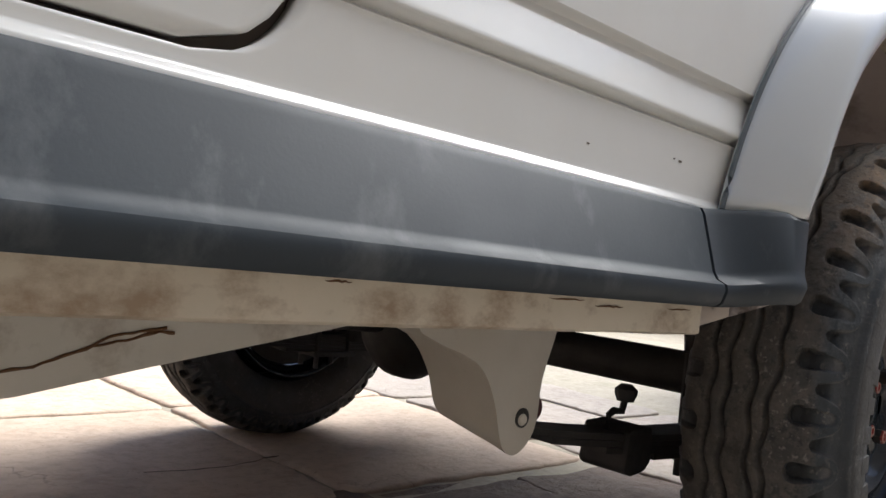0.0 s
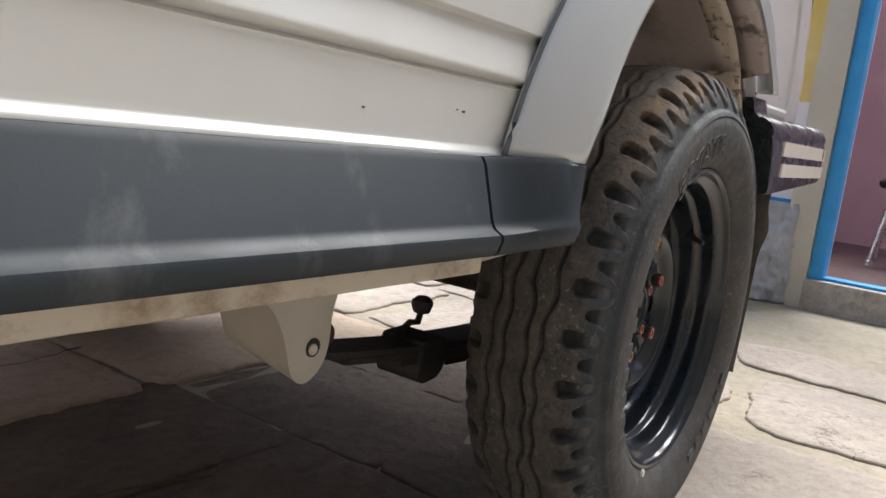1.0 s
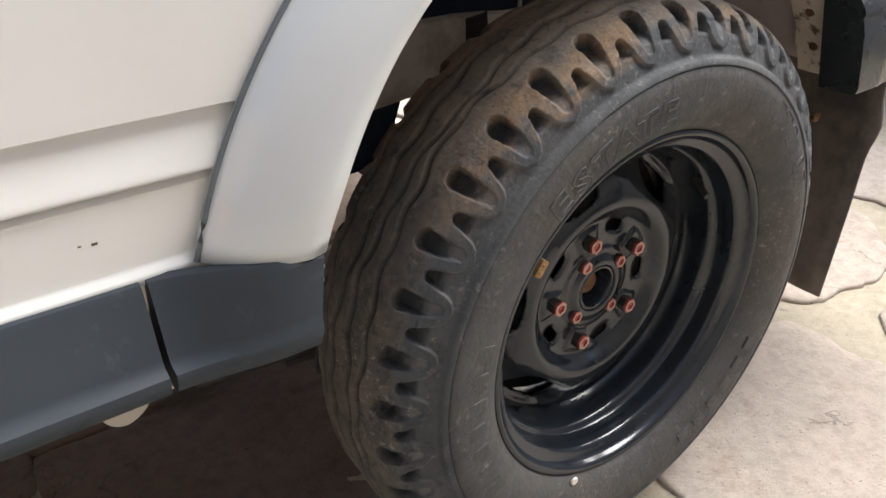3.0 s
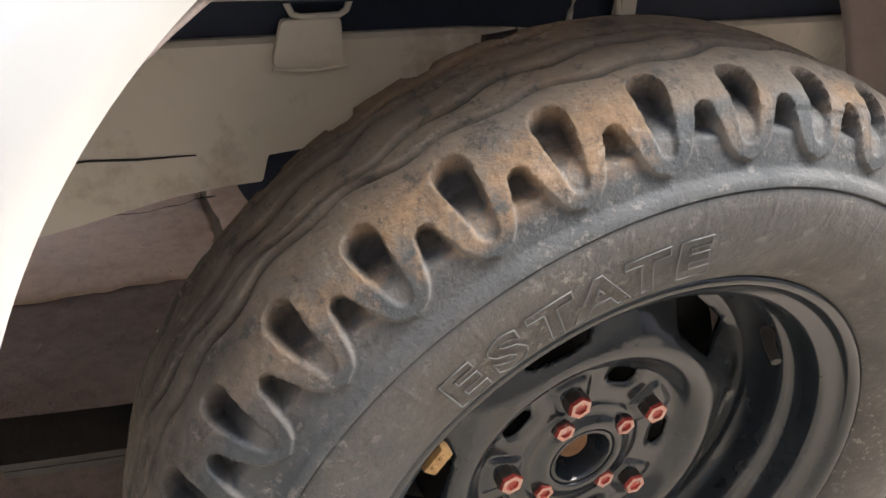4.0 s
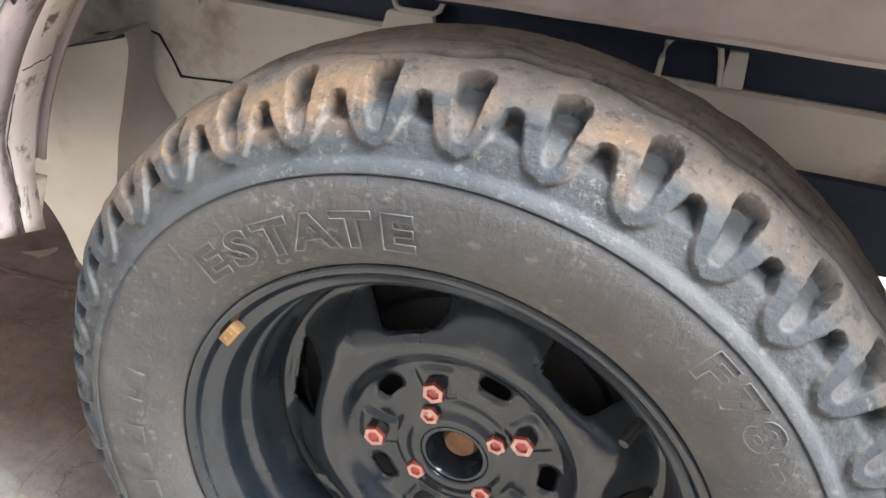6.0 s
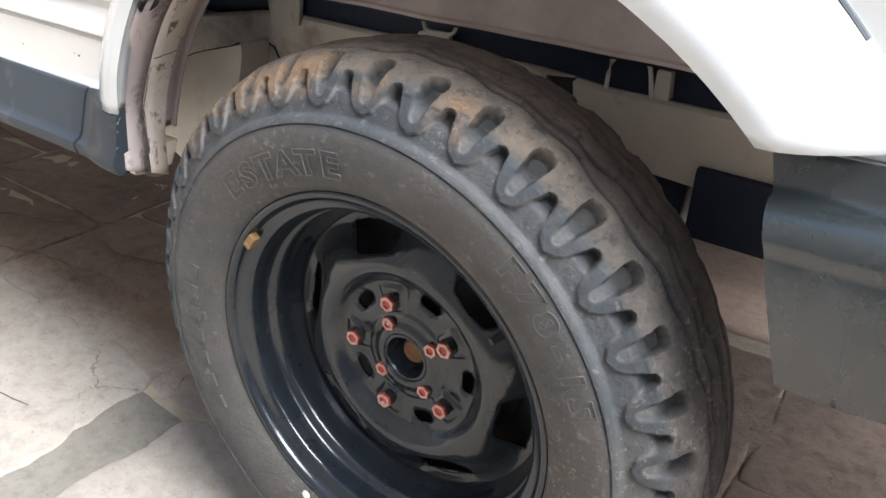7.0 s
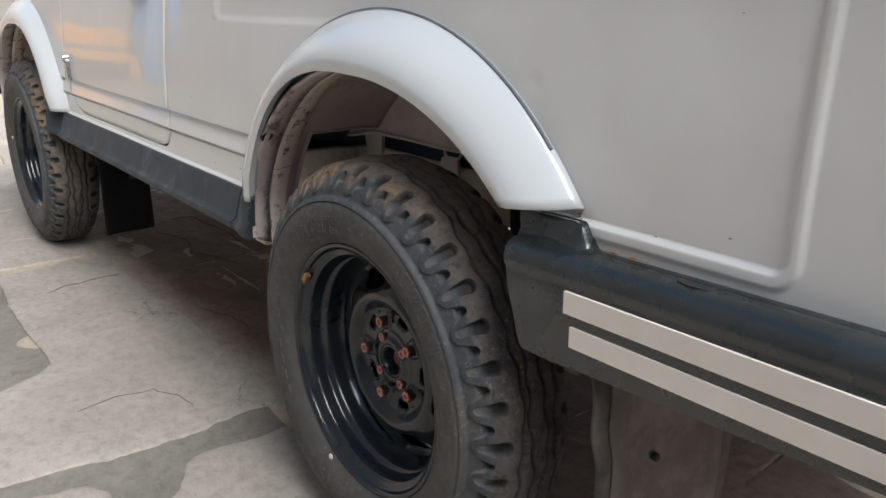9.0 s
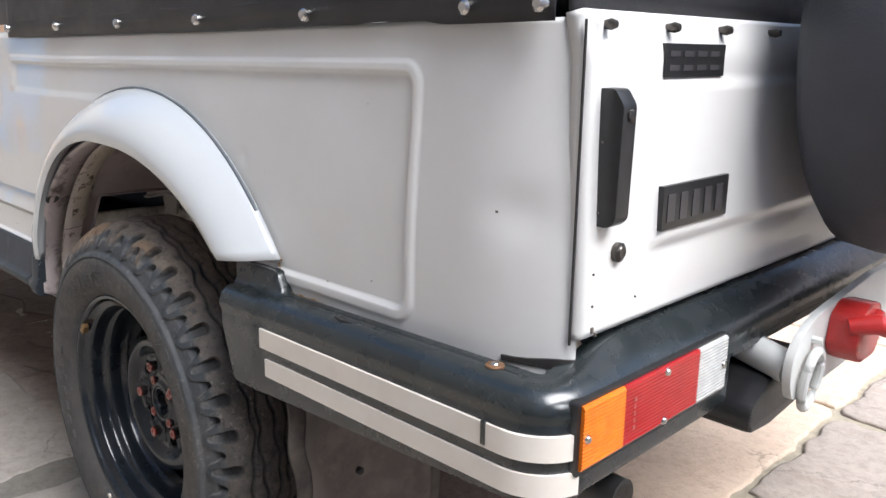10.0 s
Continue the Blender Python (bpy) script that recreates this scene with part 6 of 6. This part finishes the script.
for y in (-2.1, -1.25):
    part("leg", box(-8.0, -7.95, y - 0.03, y + 0.03, -0.012, 0.30, 0.004), ORANGE, bench)
    part("leg", box(-8.36, -8.305, y - 0.03, y + 0.03, -0.012, 0.56, 0.004), ORANGE, bench)

# ---- flagstones of the yard ----
rng = random.Random(11)


def flagstone(poly, top, rough=1.0, relief=0.0):
    """A split slab: ragged outline, nearly level face, broken rim."""
    cx, cy = sum(p[0] for p in poly) / len(poly), sum(p[1] for p in poly) / len(poly)
    pts = []
    soft = rounded(poly, 0.03, 2)
    for (ax, ay), (bx, by) in zip(soft, soft[1:] + soft[:1]):
        k = max(1, int(math.hypot(bx - ax, by - ay) / 0.013))
        pts += [(lerp(ax, bx, i / k), lerp(ay, by, i / k)) for i in range(k)]
    ring = []
    for x, y in pts:
        w = rough * (0.020 * noise.noise((x * 4.5, y * 4.5, 3.1)) + 0.013 * noise.noise((x * 14, y * 14, 0.5)) + 0.009 * noise.noise((x * 38, y * 38, 7.0)))
        v = rough * (0.020 * noise.noise((x * 4.5, y * 4.5, 8.1)) + 0.013 * noise.noise((x * 14, y * 14, 4.5)) + 0.009 * noise.noise((x * 38, y * 38, 2.0)))
        ring.append((x + w, y + v))

    def height(x, y):
        r = relief * (0.006 * noise.noise((x * 5, y * 9, 2)) + 0.005 * abs(noise.noise((x * 11, y * 17, 6))))
        return top + r + 0.004 * noise.noise((x * 2.3, y * 2.3, 1)) + 0.0016 * noise.noise((x * 9, y * 9, 5)) * rough

    rows = []
    steps = [(1.0, -0.03), (1.0, -0.006), (0.992, -0.0018), (0.972, 0)] + [(f, 0) for f in (np.linspace(0.94, 0.06, 18) if relief else (0.85, 0.66, 0.44, 0.22))]
    for f, dz in steps:
        row = []
        for x, y in ring:
            px, py = cx + (x - cx) * f, cy + (y - cy) * f
            row.append((px, py, height(px, py) + dz * (1 + 0.6 * noise.noise((px * 9, py * 9, 2)))))
        rows.append(row)
    b = sheet(rows, True)
    b.verts.ensure_lookup_table()
    k = len(ring)
    last = b.verts[-k:]
    mid = b.verts.new((cx, cy, height(cx, cy)))
    for i in range(k):
        b.faces.new((last[i], last[(i + 1) % k], mid))
    return b


def paving(xs, ys, mat, gap, top, shift=0.05, rough=1.0):
    """Courses of rough slabs between the given joints."""
    for x0, x1 in zip(xs, xs[1:]):
        off = rng.uniform(-0.12, 0.12)
        yy = [ys[0]] + [y + off for y in ys[1:-1]] + [ys[-1]]
        for y0, y1 in zip(yy, yy[1:]):
            j = [rng.uniform(-shift, shift) * 0.5 for _ in range(8)]
            g = gap / 2
            poly = [(x0 + g + j[0], y0 + g), ((x0 + x1) / 2, y0 + g + j[1]), (x1 - g + j[2], y0 + g), (x1 - g + j[3], (y0 + y1) / 2), (x1 - g + j[4], y1 - g), ((x0 + x1) / 2, y1 - g + j[5]), (x0 + g + j[6], y1 - g), (x0 + g + j[7], (y0 + y1) / 2)]
            part("flagstone", flagstone(poly, top + rng.uniform(-0.001, 0.002), rough), mat, floor, smooth=50)


# slabs beside the car
for poly in ([(-2.02, -0.24), (-1.35, -0.25), (-1.13, -0.27), (-1.05, -0.42), (-1.02, -1.0), (-0.64, -1.0), (-0.615, -0.46), (-0.575, -0.22), (-0.57, -0.08), (-0.59, 0.02), (-0.585, 0.14), (-0.75, 0.17), (-1.30, 0.15), (-2.05, 0.14)],
             [(-0.465, 0.12), (-0.470, -0.02), (-0.485, -0.13), (-0.36, -0.20), (-0.33, -0.75), (0.03, -0.75), (0.045, -0.1), (0.05, 0.13)],
             [(-0.46, -0.30), (-0.52, -0.33), (-0.53, -0.41), (-0.50, -0.95), (-0.40, -0.95), (-0.39, -0.34)],
             [(-1.95, -0.95), (-1.95, -0.37), (-1.22, -0.37), (-1.13, -0.46), (-1.10, -0.95)]):
    part("flagstone", flagstone(poly, 0.001, 0.8), GREY_STONE, floor, smooth=50)
for poly in ([(0.125, 0.14), (0.655, 0.145), (0.645, 0.0), (0.665, -0.04), (0.65, -0.17), (0.65, -0.35), (0.61, -0.485), (0.45, -0.50), (0.13, -0.50), (0.115, -0.12)],
             [(0.13, -0.54), (0.46, -0.53), (0.62, -0.53), (0.60, -1.1), (0.13, -1.1)],
             [(1.05, 0.085), (1.19, 0.085), (1.25, -0.05), (1.25, -0.29), (1.24, -0.62), (0.76, -0.62), (0.75, -0.34), (0.74, -0.15), (0.73, -0.02), (0.81, 0.045)],
             [(1.60, 0.29), (1.69, 0.04), (1.63, -0.26), (1.60, -0.62), (1.31, -0.62), (1.32, -0.29), (1.31, -0.04), (1.32, 0.14), (1.36, 0.20)],
             [(1.18, 0.26), (1.06, 0.15), (0.94, 0.115), (0.74, 0.14), (0.69, 0.22), (0.695, 0.58), (1.20, 0.56)],
             [(1.64, 0.46), (1.60, 0.33), (1.28, 0.24), (1.26, 0.54), (1.58, 0.60)]):
    part("flagstone", flagstone(poly, 0.004), STONE, floor, smooth=50)
# split stone under the car: drip soil plus the car's shade painted in
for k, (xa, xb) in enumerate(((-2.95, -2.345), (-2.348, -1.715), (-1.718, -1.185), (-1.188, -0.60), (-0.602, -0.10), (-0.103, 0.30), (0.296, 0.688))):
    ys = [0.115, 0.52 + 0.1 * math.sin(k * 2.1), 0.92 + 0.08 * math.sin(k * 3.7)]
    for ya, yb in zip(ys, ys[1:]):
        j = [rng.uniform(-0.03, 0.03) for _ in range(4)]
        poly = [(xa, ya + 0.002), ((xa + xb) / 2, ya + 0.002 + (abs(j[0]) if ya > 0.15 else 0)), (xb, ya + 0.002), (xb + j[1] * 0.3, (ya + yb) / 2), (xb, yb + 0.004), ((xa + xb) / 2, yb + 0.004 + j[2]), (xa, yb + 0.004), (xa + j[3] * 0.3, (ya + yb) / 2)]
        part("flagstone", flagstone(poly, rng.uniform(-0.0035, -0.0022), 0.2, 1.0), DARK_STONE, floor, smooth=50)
# the rest of the yard
paving([-6.6, -5.9, -5.3, -4.7, -4.1, -3.5, -2.97], [-2.8, -2.2, -1.6, -1.0, -0.4, 0.2, 0.95], GREY_STONE, 0.03, 0.001)
paving([-2.95, -2.45, -2.08], [-0.95, -0.4, 0.13], GREY_STONE, 0.03, 0.001)
paving([-2.9, -2.3, -1.7, -1.05, -0.5, 0.08, 0.68], [-2.85, -2.3, -1.7, -1.13], GREY_STONE, 0.04, 0.001)
paving([0.70, 1.28, 1.64], [-2.85, -2.3, -1.75, -1.2, -0.64], STONE, 0.05, 0.003)
paving([-6.6, -5.9, -5.2, -4.6, -3.9, -3.3, -2.7, -2.1, -1.5, -0.8, -0.15, 0.65], [0.945, 1.78, 2.45, 3.1, 4.0, 4.8], WARM_STONE, 0.014, 0.003, 0.03, 0.6)
paving([0.66, 1.24, 1.64], [0.60, 1.25, 1.86, 2.5, 3.1, 4.0, 4.8], STONE, 0.045, 0.003, 0.05, 0.9)

# cracks run through the slabs
CRACK = shade("crack_dirt", (0.085, 0.07, 0.056), (0.14, 0.118, 0.095), rough=0.9, scale=30)
for pts in ([(-1.72, -0.13), (-1.76, -0.06), (-1.775, 0.06), (-1.77, 0.13)], [(-0.84, -0.27), (-0.86, -0.18), (-0.84, -0.09), (-0.77, -0.05), (-0.69, -0.04)], [(-0.45, 1.22), (-0.30, 1.20), (-0.12, 1.24)], [(-1.50, 0.30), (-1.22, 0.40), (-1.05, 0.37), (-0.80, 0.44)], [(-2.2, 0.40), (-2.0, 0.46), (-1.86, 0.42), (-1.62, 0.50)], [(-0.95, 0.70), (-0.72, 0.62), (-0.55, 0.66), (-0.30, 0.58)], [(-1.3, 0.22), (-1.1, 0.27), (-0.9, 0.25)]):
    line = []
    for (ax, ay), (bx, by) in zip(pts, pts[1:]):
        k = max(2, int(math.hypot(bx - ax, by - ay) / 0.012))
        line += [(lerp(ax, bx, i / k), lerp(ay, by, i / k)) for i in range(k)]
    rows = []
    for i, (x, y) in enumerate(line):
        t = i / (len(line) - 1)
        x, y = x + 0.010 * noise.noise((x * 22, y * 22, 1)), y + 0.010 * noise.noise((x * 22, y * 22, 6))
        w = (0.0011 if y < 0.14 else 0.0024) * math.sin(math.pi * min(1, t + 0.06)) * (1 + 0.8 * noise.noise((x * 40, y * 40, 3))) + 0.0003
        z = (0.001 if y < 0.15 else -0.001) + 0.004 * noise.noise((x * 2.3, y * 2.3, 1)) + (0.0022 if y < 0.15 or y > 0.95 else 0.006 * noise.noise((x * 5, y * 9, 2)) + 0.005 * abs(noise.noise((x * 11, y * 17, 6))) + 0.001) + (0.004 if y > 0.95 else 0.0)
        rows.append([(x - w, y - w, z - 0.003), (x - w * 0.5, y - w * 0.5, z), (x + w * 0.5, y + w * 0.5, z), (x + w, y + w, z - 0.003)])
    part("crack", sheet(rows), CRACK, floor, smooth=0)

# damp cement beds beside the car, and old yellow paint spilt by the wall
# the wide bed under the car carries the same painted shade
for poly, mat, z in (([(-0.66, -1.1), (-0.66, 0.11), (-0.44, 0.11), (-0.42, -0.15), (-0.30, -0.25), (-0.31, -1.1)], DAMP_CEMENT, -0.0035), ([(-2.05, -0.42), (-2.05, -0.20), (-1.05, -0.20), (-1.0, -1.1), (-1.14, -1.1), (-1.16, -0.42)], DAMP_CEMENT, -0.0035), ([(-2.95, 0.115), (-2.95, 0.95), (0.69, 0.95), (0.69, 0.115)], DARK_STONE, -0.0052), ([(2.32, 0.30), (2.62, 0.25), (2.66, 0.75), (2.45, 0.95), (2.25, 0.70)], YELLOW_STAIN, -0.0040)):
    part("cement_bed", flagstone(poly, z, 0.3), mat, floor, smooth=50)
